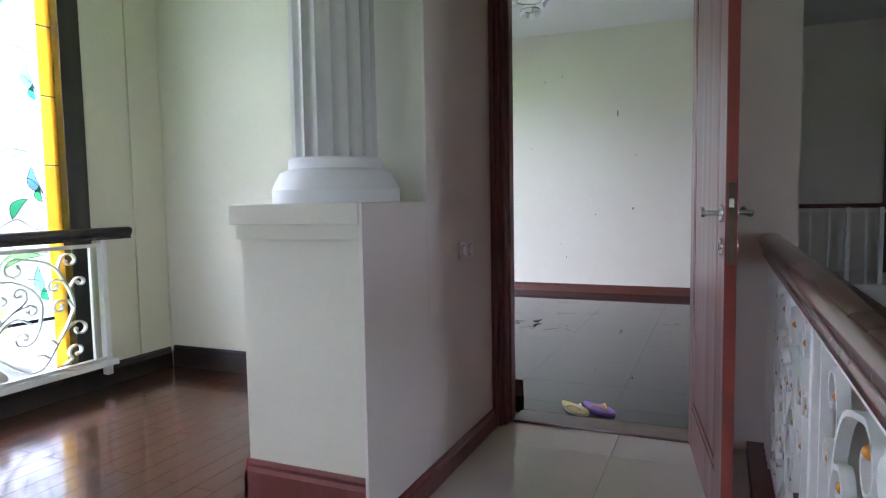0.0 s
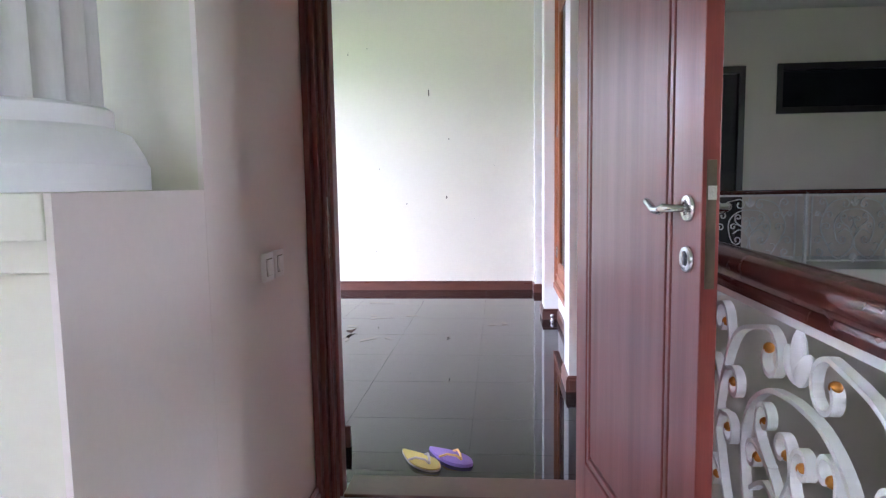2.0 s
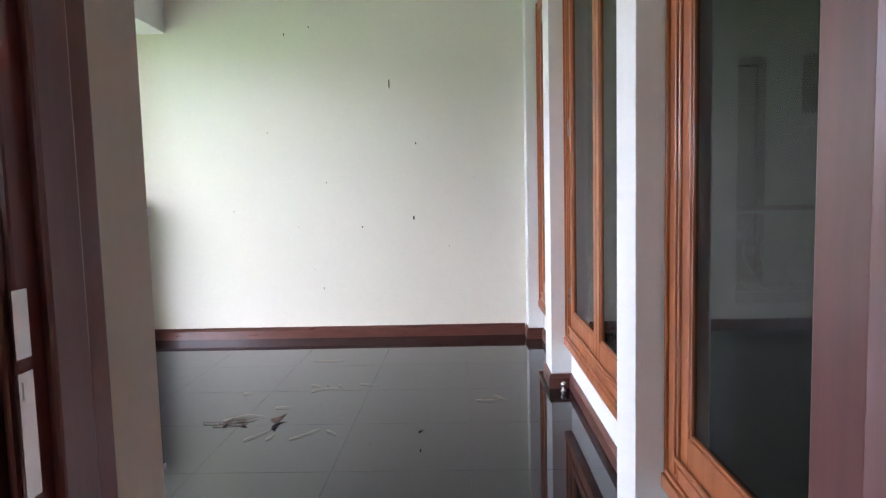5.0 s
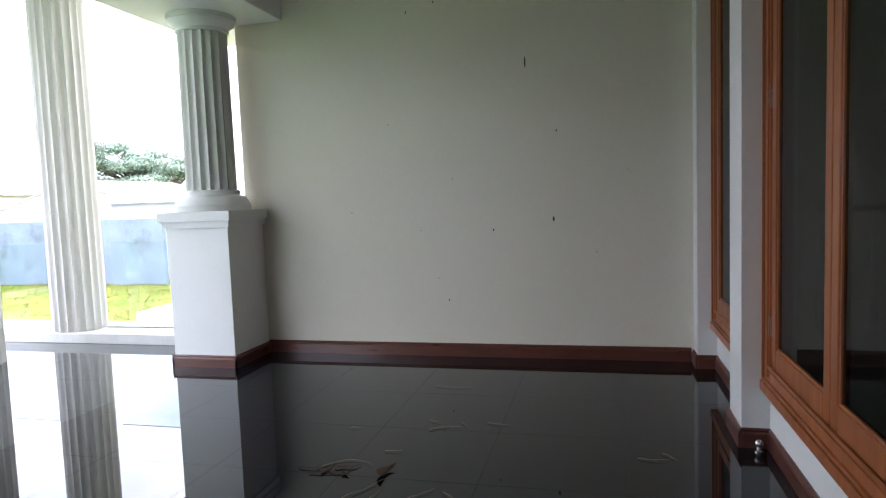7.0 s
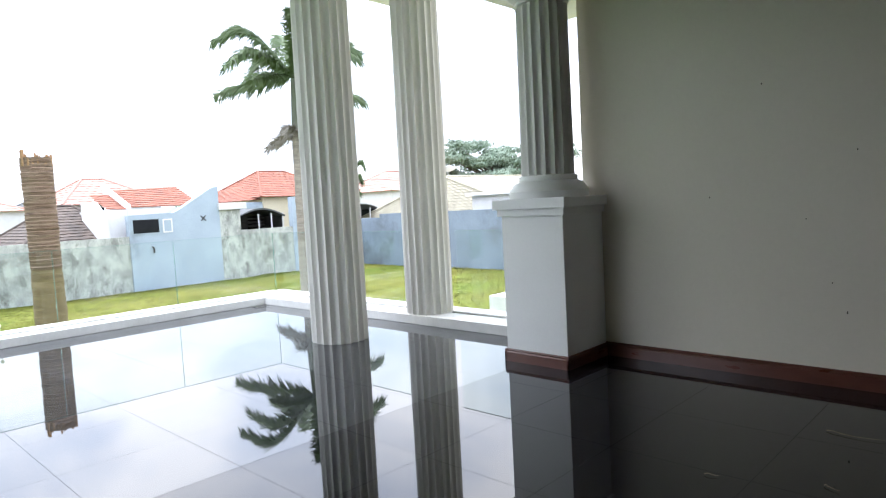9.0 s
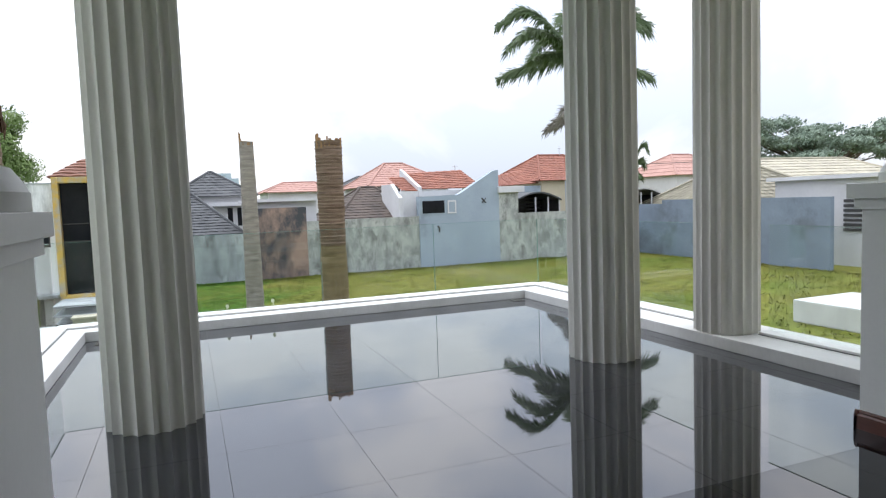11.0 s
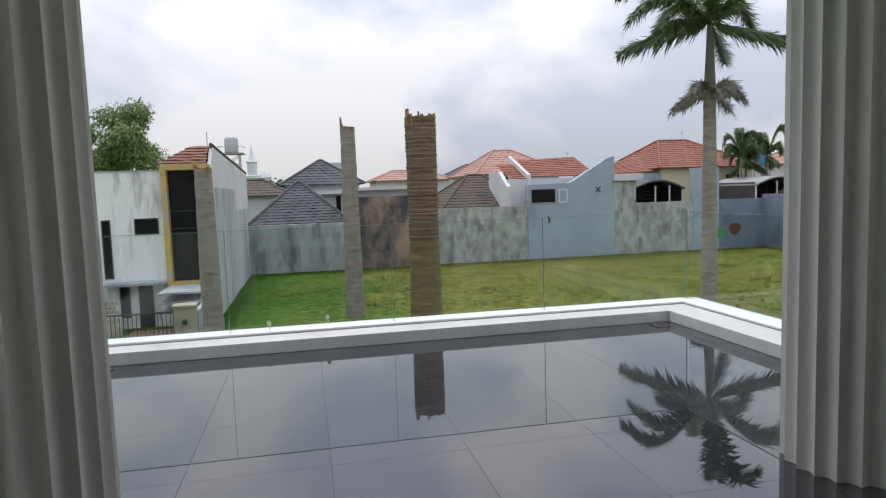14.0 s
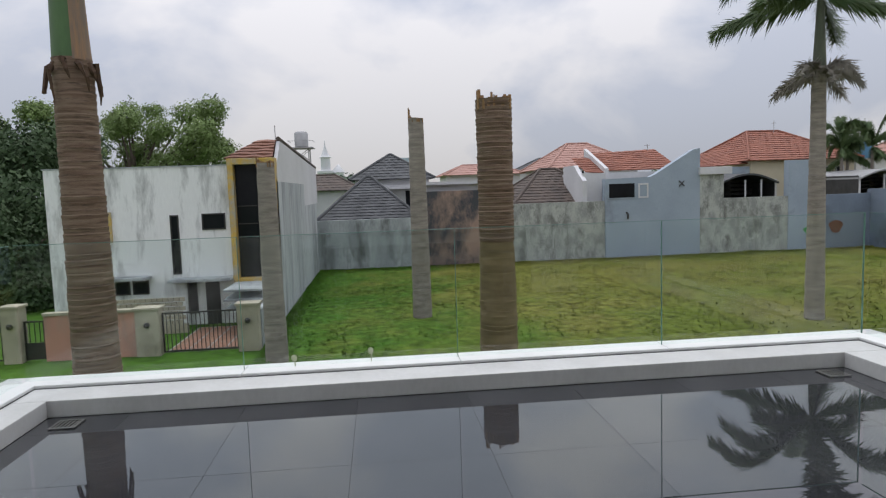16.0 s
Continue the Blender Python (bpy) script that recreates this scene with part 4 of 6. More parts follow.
hall_bay = balustrade("white scrolled iron railing bay with gold balls", True, "stairwell railing")
XR = 2.385
hall_bay.matrix_basis = pose(XR, 3.14, 0.02, 0, 0, 90)
copy_thing(hall_bay, pose(XR, 1.78, 0.02, 0, 0, 90))
copy_thing(hall_bay, pose(XR, 0.42, 0.02, 0, 0, 90))
side_bars = thing("iron_side_bars", "white iron end bars beside the wall", "railing", "stairwell railing", (XR, 3.98, 0.02))
for y in (-0.13, -0.05, 0.03, 0.11):
    part("bar", box(-0.012, 0.012, y - 0.01, y + 0.01, 0.0, 0.93), IRON, side_bars)
part("top_bar", box(-0.018, 0.018, -0.155, 0.18, 0.905, 0.93), IRON, side_bars)


def handrail(name, label, length, mat):
    """A moulded rail along its own x."""
    r = thing(name, label, "handrail")
    prof = [(-0.03, 0), (0.03, 0), (0.034, 0.02), (0.03, 0.03), (0.045, 0.05), (0.05, 0.07), (0.045, 0.09), (0.03, 0.104), (0.0, 0.11), (-0.03, 0.104), (-0.045, 0.09), (-0.05, 0.07), (-0.045, 0.05), (-0.03, 0.03), (-0.034, 0.02)]
    part("rail", prism(prof[2:], "x", 0, length), mat, r, "", True)
    part("fillet", prism([(-0.03, 0), (0.03, 0), (0.033, 0.0195), (-0.033, 0.0195)], "x", 0, length), mat, r, "flat fillet under the rail")
    return r


hr = handrail("stair_handrail", "thick moulded red-brown wooden handrail on white iron", 4.6, WOOD_RAIL)
hr.matrix_basis = pose(XR, -0.44, 0.951, 0, 0, 90)
struct("stairwell_kerb", box(2.3, 2.48, -3, 4.165, -0.006, 0.045, 0.004), SKIRT, "low wooden curb under the stairwell railing", "kerb")
gal_bay = balustrade("white scrolled iron railing bay of the far gallery", False, "gallery railing")
narrow = Matrix.Diagonal((0.92, 1, 1, 1))
gal_bay.matrix_basis = pose(4.876, 10.06, 0.12, 0, 0, 0) @ narrow
for x in (6.126, 7.376):
    copy_thing(gal_bay, pose(x, 10.06, 0.12, 0, 0, 0) @ narrow)
end_bars = thing("iron_side_bars", "white iron end bars of the gallery railing", "railing", "gallery railing", (3.97, 10.06, 0.12))
for x, w in ((0, 0.025), (0.14, 0.012), (-0.15, 0.012), (-0.35, 0.025), (-0.55, 0.012), (-0.75, 0.012), (-0.95, 0.025), (-1.15, 0.012)):
    part("bar", box(x - w, x + w, -w, w, 0.0, 0.94), IRON, end_bars)
part("top_bar", box(-1.3, 0.24, -0.018, 0.018, 0.88, 0.905), IRON, end_bars)
ghr = handrail("gallery_handrail", "dark wooden handrail of the far gallery", 5.37, WOOD_RAIL)
ghr.matrix_basis = pose(2.625, 10.06, 1.051, 0, 0, 0) @ Matrix.Diagonal((1, 0.7, 0.5, 1))
gd = thing("door_2", "tall near-black door of the gallery", "door", "", (4.236, 11.40, 0.12), "structure")
part("frame", boxes((0.003, 0.09, -0.03, 0.1, 0, 2.72), (0.935, 1.02, -0.03, 0.1, 0, 2.72), (0.09, 0.935, -0.03, 0.1, 2.62, 2.72)), DARK_WOOD, gd)
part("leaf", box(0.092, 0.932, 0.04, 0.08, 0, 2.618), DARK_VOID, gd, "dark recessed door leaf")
gw = thing("window_gallery", "wide dark wooden framed clerestory window", "window", "", (5.69, 11.40, 2.16), "structure")
part("frame", boxes((0.003, 0.08, -0.03, 0.1, 0.003, 0.70), (1.83, 1.907, -0.03, 0.1, 0.003, 0.70), (0.08, 1.83, -0.03, 0.1, 0.003, 0.09), (0.08, 1.83, -0.03, 0.1, 0.6, 0.70), bevel=0.004), DARK_WOOD, gw)
part("pane", box(0.08, 1.83, 0.03, 0.04, 0.09, 0.6), SMOKED, gw)

# ---- stained-glass window ----
sg = thing("stained_glass_window", "tall stained-glass window with amber border and leaf scrolls", "window", "", (-1.50, 1.2, 0.24), "structure")
SW, SH = 2.39, 2.96
part("frame", boxes((-0.03, 0.075, 0.002, 0.14, 0, SH), (-0.03, 0.075, SW - 0.14, SW - 0.002, 0, SH), (-0.03, 0.075, 0.14, SW - 0.14, 0, 0.03), (-0.03, 0.075, 0.14, SW - 0.14, SH - 0.1, SH), bevel=0.005), DARK_WOOD, sg, "dark stained wooden frame")
part("pane", box(-0.004, 0.004, 0.14, SW - 0.14, 0.03, SH - 0.1), STAIN["white"], sg, "milky white glass")
for k in range(7):
    for y in (0.14, SW - 0.23):
        part("border_pane", box(0.005, 0.008, y, y + 0.09, 0.03 + k * 0.405, 0.43 + k * 0.405), STAIN["amber"], sg, "amber border glass")
lead = bmesh.new()
for k in range(8):
    for y in (0.14, SW - 0.23):
        box(0.005, 0.010, y, y + 0.09, 0.027 + k * 0.405, 0.033 + k * 0.405, bm=lead)
box(0.005, 0.010, 0.23, SW - 0.23, 0.325, 0.345, bm=lead)
part("lead_line", lead, BLACK_IRON, sg, "dark lead came")


def leaf_outline(cx, cz, ln, wd, ang):
    pts = []
    for k in range(17):
        t = k / 16 * 2
        u = t if t <= 1 else 2 - t
        wv = wd * math.sin(math.pi * u ** 0.8) * (1 if t <= 1 else -0.35)
        x, z = (u - 0.5) * ln, wv + 0.12 * ln * math.sin(math.pi * u)
        pts.append((cx + x * math.cos(ang) - z * math.sin(ang), cz + x * math.sin(ang) + z * math.cos(ang)))
    return pts[:-1]


def glass_leaf(cy, cz, ln, wd, ang, key, off):
    p = leaf_outline(cy, cz, ln, wd, radians(ang))
    part("glass_piece", prism(p, "x", 0.005, 0.007 + off), STAIN[key], sg, key + " coloured glass")
    part("lead_line", tube([(0.009, a, b) for a, b in p + p[:1]], 0.0018, 5), BLACK_IRON, sg)


mid = SW / 2
for k in range(5):
    z = 0.79 + 0.585 * k
    for s in (-1, 1):
        c = mid + s * 0.585
        glass_leaf(c, z, 0.11, 0.035, 90, "grey", 0.0)
        glass_leaf(c + s * 0.20, z - 0.115, 0.29, 0.042, 90 - s * 75, "leaf", 0.0004)
        glass_leaf(c + s * 0.33, z - 0.215, 0.17, 0.045, 90 + s * 20, "blue" if k % 2 else "sky", 0.0008)
        glass_leaf(c + s * 0.345, z - 0.30, 0.09, 0.03, 90 + s * 8, "green", 0.0012)
        glass_leaf(c + s * 0.01, z - 0.22, 0.13, 0.06, 0, "cream", 0.0016)
        for q in (-1, 1):
            strand = smooth_line([(c + q * 0.02, z - 0.27), (c + q * 0.07, z - 0.36), (c + q * 0.09, z - 0.46), (c + q * 0.06, z - 0.53)])
            part("glass_piece", tube([(0.008, u, v) for u, v in strand], 0, flat=(0.014, 0.002, (1, 0, 0))), STAIN["gold"], sg, "amber ribbon glass")
        if k in (2, 4):
            glass_leaf(c - s * 0.02, z + 0.23, 0.12, 0.06, 20, "red", 0.002)
        glass_leaf(c + s * 0.22, z + 0.20, 0.15, 0.04, 90 - s * 40, "sky" if k % 2 else "green", 0.0024)
        for pts in ([(0.03, -0.01), (0.12, 0.0), (0.22, -0.05), (0.38, -0.06)], [(0.08, -0.13), (0.17, -0.2), (0.30, -0.22), (0.38, -0.33)], [(0.10, 0.10), (0.2, 0.14), (0.3, 0.08), (0.38, 0.1)], [(-0.38, 0.12), (-0.2, 0.2), (-0.1, 0.13), (0.0, 0.06)]):
            part("lead_line", tube([(0.009, c + s * u, z + v) for u, v in smooth_line(pts)], 0.0018, 5), BLACK_IRON, sg)
for o in sg.children:
    if "border" in o.name or "glass_piece" in o.name:
        o.visible_shadow = False
win_bay = balustrade("white scrolled iron railing bay before the stained glass", False, "window railing")
win_bay.matrix_basis = pose(-1.36, 2.92, 0.20, 0, 0, -90) @ Matrix.Diagonal((1, 1, 0.87, 1))
copy_thing(win_bay, pose(-1.36, 1.56, 0.20, 0, 0, -90))
wr = handrail("window_handrail", "dark wooden handrail before the stained glass", 3.3, DARK_WOOD)
wr.matrix_basis = pose(-1.36, 0.5, 1.029, 0, 0, 90) @ Matrix.Diagonal((1, 0.8, 0.68, 1))
struct("window_rail_ledge", box(-1.414, -1.33, 0.8, 3.66, 0.238, 0.275, 0.004), WHITE, "white ledge below the stained-glass window", "ledge")

# ---- chandelier over the porch ----
ch = thing("chandelier", "crystal bead chandelier hanging from the porch ceiling", "chandelier", "", (0.45, 7.0, 3.398))
part("stem", tube([(0, 0, 0), (0, 0, -0.15)], 0.008), CHROME, ch)
for k, (r, z) in enumerate(((0.22, -0.12), (0.16, -0.24), (0.09, -0.34))):
    part("ring", tube([(r * math.cos(a), r * math.sin(a), z) for a in np.linspace(0, 2 * math.pi, 25)], 0.006, 6), CHROME, ch)
    for q in range(10 - 2 * k):
        a = 2 * math.pi * q / (10 - 2 * k)
        part("bead", ball((r * math.cos(a), r * math.sin(a), z - 0.035), 0.02, segs=8, scale=(1, 1, 1.5)), CRYSTAL, ch)

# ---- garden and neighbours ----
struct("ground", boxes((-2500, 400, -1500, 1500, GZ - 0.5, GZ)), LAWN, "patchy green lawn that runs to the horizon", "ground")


def boundary(name, x0, x1, y0, y1, top, mat, label, coping=None):
    return struct(name, boxes((x0, x1, y0, y1, GZ - 0.05, top)), mat, label, "boundary wall")


boundary("boundary_wall", -45.3, -45.0, 2.6, 9.3, -0.55, CONCRETE, "stained grey concrete garden wall")
boundary("boundary_wall", -45.5, -44.95, 9.3, 13.4, 1.12, RUSTY, "rust brown and black stained wall")
boundary("boundary_wall", -45.3, -45.0, 13.4, 21.75, 0.1, PATCHY, "patched grey-green garden wall with scrawled paint")
boundary("boundary_wall", -45.3, -45.0, 28.4, 34.85, 0.0, PATCHY, "patched grey-green garden wall")
boundary("boundary_wall", -45.5, -44.95, 34.85, 37.0, 2.45, BLUE, "tall blue-grey wall block")
boundary("boundary_wall", -45.3, -45.0, 37.0, 41.2, 0.0, BLUE_DEEP, "deep blue-grey garden wall")
boundary("boundary_wall", -45.3, -41.0, 41.0, 41.3, 0.3, BLUE_DEEP, "deep blue-grey garden wall")
boundary("boundary_wall", -41.0, -26.5, 40.95, 41.25, 0.62, BLUE_DEEP, "blue-grey garden wall with streaks")
struct("gate_pier", boxes((-45.4, -44.9, 28.4, 30.1, GZ, 1.65)), PATCHY, "scrawled grey wall pier", "pier")
struct("pier_cap", boxes((-45.6, -44.7, 28.3, 30.6, 1.65, 2.15), bevel=0.03), FAR_WHITE, "white cap slab on the pier", "cap")
for y0, y1, z0, z1, m in ((36.0, 37.6, -2.9, -2.1, GREENPAINT), (37.9, 38.9, -2.7, -1.8, BROWNPAINT)):
    sp = thing("paint_patch", "sprayed paint patch on the blue wall", "paint patch", "", (-44.94, (y0 + y1) / 2, (z0 + z1) / 2))
    part("paint", prism([((y1 - y0) / 2 * math.cos(a) * (1 + 0.2 * math.sin(3 * a)), (z1 - z0) / 2 * math.sin(a)) for a in np.linspace(0, 2 * math.pi, 20)[:-1]], "x", -0.004, 0.004), m, sp)


def writing(text, loc, size, mat, label):
    cu = bpy.data.curves.new("writing", "FONT")
    cu.body, cu.size, cu.extrude = text, size, 0.004
    cu.materials.append(mat)
    ob = new("painted_letters", cu)
    ob.matrix_basis = pose(*loc, 90, 0, 90)
    me = bpy.data.meshes.new_from_object(ob.evaluated_get(bpy.context.evaluated_depsgraph_get()))
    bpy.data.objects.remove(ob)
    ob = new("painted_letters", me)
    ob.matrix_basis = pose(*loc, 90, 0, 90)
    return tagged(ob, label, "graffiti")


writing("FUJ", (-44.992, 17.2, -2.9), 0.8, FADED_PAINT, "faded dark scrawled letters on the garden wall")


def window(parent, x, y0, y1, z0, z1, frame_mat=WHITE, rim=0.07, pane=SMOKED, proud=0.03):
    w = part("window", boxes((x - 0.02, x + proud, y0, y0 + rim, z0, z1), (x - 0.02, x + proud, y1 - rim, y1, z0, z1), (x - 0.02, x + proud, y0 + rim, y1 - rim, z0, z0 + rim), (x - 0.02, x + proud, y0 + rim, y1 - rim, z1 - rim, z1)), frame_mat, parent)
    part("pane", box(x - 0.015, x + 0.006, y0 + rim, y1 - rim, z0 + rim, z1 - rim), pane, w, "dark glass")
    return w


def tiled_slope(quad, mat, rows, parent, name="roof"):
    """A pitched face of overlapping tile courses: quad = eave start, eave end, ridge end, ridge start."""
    a, b, c, d = [Vector(p) for p in quad]
    n = (b - a).cross(d - a).normalized()
    if n.z < 0:
        n = -n
    bm = bmesh.new()
    below = []
    for k in range(rows):
        t0, t1 = k / rows, (k + 1) / rows
        p0, p1 = a.lerp(d, t0), b.lerp(c, t0)
        q0, q1 = a.lerp(d, t1), b.lerp(c, t1)
        cols = max(2, int((p1 - p0).length / 0.35))
        up, lo = n * 0.045, n * 0.0
        prev, course = None, []
        for i in range(cols + 1):
            s = i / cols
            wob = n * (0.03 * (i % 2)) + n * 0.02 * noise.noise(Vector((k * 1.7, i * 0.9, a.y)))
            bot, top, und = p0.lerp(p1, s) + up + wob, q0.lerp(q1, s) + lo + wob, p0.lerp(p1, s) - n * 0.03
            cur = (bm.verts.new(und), bm.verts.new(bot), bm.verts.new(top))
            if prev:
                bm.faces.new((prev[0], cur[0], cur[1], prev[1]))
                bm.faces.new((prev[1], cur[1], cur[2], prev[2]))
            prev = cur
            course.append(cur)
        # the course tucks under the next one up
        n0, n1 = len(below), len(course)
        for i in range(max(n0, n1) - 1 if below else 0):
            a0, a1 = below[min(i, n0 - 1)][2], below[min(i + 1, n0 - 1)][2]
            c0, c1 = course[min(i, n1 - 1)][0], course[min(i + 1, n1 - 1)][0]
            ring = [v for j, v in enumerate((a0, a1, c1, c0)) if v not in (a0, a1, c1, c0)[:j]]
            if len(ring) > 2:
                bm.faces.new(ring)
        below = course
    return part(name, bm, mat, parent)


def hip_roof(parent, x0, x1, y0, y1, z0, z1, ridge, mat, rows=10, gable_axis=None):
    """x1 faces the garden. ridge: half length of the ridge along y (0 for a pyramid)."""
    cx, cy = (x0 + x1) / 2, (y0 + y1) / 2
    r0, r1 = (cx, cy - ridge, z1), (cx, cy + ridge, z1)
    A, B, C, D = (x1, y0, z0), (x1, y1, z0), (x0, y1, z0), (x0, y0, z0)
    tiled_slope((A, B, r1, r0), mat, rows, parent)
    tiled_slope((B, C, r1, r1), mat, rows, parent)
    tiled_slope((C, D, r0, r1), mat, rows, parent)
    tiled_slope((D, A, r0, r0), mat, rows, parent)
    for p, q in ((A, r0), (B, r1), (C, r1), (D, r0), (r0, r1)):
        if (Vector(p) - Vector(q)).length > 0.1:
            part("ridge_cap", tube([Vector(p) + Vector((0, 0, 0.06)), Vector(q) + Vector((0, 0, 0.06))], 0.11, 6), mat, parent)


# white house beside the lawn
wh = thing("white_house", "white mould-streaked modern house with peeling yellow window frame", "house", "", (0, 0, 0))
for row in ((-29.3, -29.0, -6.07, 0.83, GZ, 2.42), (-29.3, -29.0, 0.832, 2.448, GZ, -2.2), (-44.0, -43.7, -5.798, 2.448, GZ, 2.4), (-44.0, -29.302, -6.07, -5.8, GZ, 2.4)):
    part("wall", box(*row), HOUSE_WHITE, wh, "mould-streaked white wall")
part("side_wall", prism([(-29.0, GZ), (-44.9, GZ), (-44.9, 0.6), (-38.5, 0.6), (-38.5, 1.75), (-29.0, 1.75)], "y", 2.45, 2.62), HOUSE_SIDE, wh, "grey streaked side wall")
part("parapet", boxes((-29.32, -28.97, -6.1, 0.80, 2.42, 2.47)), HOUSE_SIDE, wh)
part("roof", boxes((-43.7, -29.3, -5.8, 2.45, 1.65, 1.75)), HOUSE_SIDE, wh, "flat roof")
part("yellow_frame", boxes((-29.35, -28.75, 0.80, 1.02, -2.2, 2.68), (-29.35, -28.75, 2.12, 2.62, -2.2, 2.68), (-29.35, -28.75, 1.02, 2.12, 2.44, 2.68), (-29.35, -28.75, 1.02, 2.12, -2.2, -2.0), bevel=0.02), YELLOW, wh, "peeling yellow projecting frame")
part("tall_window", box(-29.2, -29.12, 1.02, 2.12, -2.0, 2.44), SMOKED, wh, "tall black glass")
for z in (-0.6, 0.1, 0.8):
    part("mullion", box(-29.12, -29.09, 1.02, 2.12, z, z + 0.04), BLACK_IRON, wh)
for y0, y1, z0, z1 in ((-1.53, -1.2, -1.77, 0.56), (-0.32, 0.58, -0.06, 0.58), (-1.04, -0.66, -3.35, -2.09), (-3.76, -3.2, -2.5, -1.95), (-3.1, -2.48, -2.5, -1.95)):
    window(wh, -28.995, y0, y1, z0, z1, BLACK_IRON, 0.05)
lw = window(wh, -28.99, -5.46, -3.7, -0.42, 0.76, YELLOW, 0.16, SMOKED, 0.08)
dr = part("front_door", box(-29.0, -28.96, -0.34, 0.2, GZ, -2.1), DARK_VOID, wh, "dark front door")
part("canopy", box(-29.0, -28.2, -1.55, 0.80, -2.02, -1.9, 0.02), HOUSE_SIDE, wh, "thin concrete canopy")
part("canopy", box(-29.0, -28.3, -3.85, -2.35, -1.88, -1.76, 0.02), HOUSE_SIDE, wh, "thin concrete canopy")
part("pitched_gable", prism([(-46.0, 0.6), (-38.6, 0.6), (-38.6, 1.75), (-29.3, 1.75), (-29.6, 2.6), (-30.6, 3.45), (-46.0, 2.82)], "y", 2.463, 2.607), FAR_WHITE, wh, "white gable end")
tiled_slope(((-29.7, 0.55, 2.72), (-42.0, 0.55, 2.3), (-46.0, 2.45, 2.85), (-30.6, 2.45, 3.5)), ROOF_RED, 8, wh)
tiled_slope(((-29.5, 0.55, 2.72), (-29.5, 2.45, 2.72), (-30.6, 2.45, 3.5), (-30.6, 1.7, 3.5)), ROOF_RUST, 6, wh)
part("verge", tube([(-30.5, 2.55, 3.55), (-46.0, 2.55, 2.92)], 0.09, 6), ROOF_BROWN, wh, "brown roof verge")
part("antenna", tube([(-33.5, 2.0, 3.2), (-33.5, 2.0, 4.4)], 0.02, 6), METAL_ROOF, wh)
for k in range(3):
    part("step_slab", box(-28.9, -26.5, 0.9, 2.4, -2.9 + 0.35 * k, -2.83 + 0.35 * k), HOUSE_SIDE, wh)
part("yard_wall", box(-29.0, -24.3, 2.45, 2.62, GZ, -2.5), HOUSE_SIDE, wh)
scr = thing("breeze_block_screen", "beige breeze-block screen before the white house", "screen wall", "", (-27.5, -3.4, GZ))
for r in range(6):
    for c in range(13):
        part("block", box(-0.05, 0.05, c * 0.2 + (r % 2) * 0.1, c * 0.2 + 0.17 + (r % 2) * 0.1, 0.35 + r * 0.17, 0.35 + r * 0.17 + 0.14), BEIGE_OUT, scr)
part("base", box(-0.06, 0.06, 0, 2.75, 0, 0.35), BEIGE_OUT, scr)

fn = thing("street_wall", "faded salmon front wall with beige gate pillars", "garden wall", "", (-24.2, 0, GZ))
part("panel_wall", box(-0.12, 0.12, -4.05, -1.27, 0, 1.45, 0.01), PINK, fn, "faded salmon panel")
part("panel_coping", box(-0.16, 0.16, -4.07, -1.27, 1.45, 1.54, 0.01), BEIGE_OUT, fn)
for y0, y1, h in ((-1.26, -0.52, 1.5), (1.9, 2.58, 1.5), (-5.25, -4.72, 1.75)):
    part("pillar", box(-0.25, 0.25, y0, y1, 0, h, 0.015), BEIGE_OUT, fn, "beige pillar")
    part("pillar_cap", box(-0.3, 0.3, y0 - 0.05, y1 + 0.05, h, h + 0.08, 0.015), BEIGE_OUT, fn)
    part("pillar_lamp", lathe([(0.09, 0), (0.09, 0.05), (0.03, 0.09)], 0, 0, 14), BLACK_IRON, fn).matrix_basis = pose(0.26, (y0 + y1) / 2, h * 0.68, 0, 90, 0)


def bar_gate(y0, y1, h, group):
    g = thing("iron_gate", "black barred iron gate between the pillars", "gate", group, (-24.2, y0, GZ))
    w = y1 - y0
    part("gate_frame", boxes((-0.02, 0.02, 0, w, 0.06, 0.11), (-0.02, 0.02, 0, w, h - 0.05, h), (-0.02, 0.02, 0, 0.05, 0.11, h - 0.05), (-0.02, 0.02, w - 0.05, w, 0.11, h - 0.05)), BLACK_IRON, g)
    n = int(w / 0.13)
    for k in range(1, n):
        part("bar", box(-0.011, 0.011, k * w / n - 0.011, k * w / n + 0.011, 0.11, h - 0.05), BLACK_IRON, g)
    return g


bar_gate(-0.5, 1.88, 1.36, "front gates")
g2 = bar_gate(-4.70, -4.08, 1.3, "front gates")
part("kick_plate", box(-0.015, 0.015, 0.05, 0.57, 0.11, 0.6), BLACK_IRON, g2, "solid black lower plate")
g3 = bar_gate(-8.2, -5.27, 1.3, "front gates")
dw = struct("driveway", boxes((-28.3, -24.4, -0.5, 1.9, GZ, GZ + 0.012)), GROUT, "terracotta paved driveway", "driveway")

# water tank on a frame
tk = thing("water_tank", "steel water tank on a lattice stand over the rooftops", "water tank", "", (-44.0, 2.0, 1.76))
part("tank", lathe([(0.35, 2.35), (0.42, 2.4), (0.42, 3.2), (0.36, 3.3), (0.1, 3.36)], 0, 0, 20), METAL_ROOF, tk, "", True)
for x in (-0.5, 0.5):
    for y in (-0.5, 0.5):
        part("leg", tube([(x, y, 0), (x * 0.9, y * 0.9, 2.3)], 0.035, 6), METAL_ROOF, tk)
for z in (0.0, 0.75, 1.5):
    for x in (-0.5, 0.5):
        part("brace", tube([(x, -0.5, z), (x, 0.5, z + 0.75)], 0.02, 5), METAL_ROOF, tk)
        part("brace", tube([(x, 0.5, z), (x, -0.5, z + 0.75)], 0.02, 5), METAL_ROOF, tk)
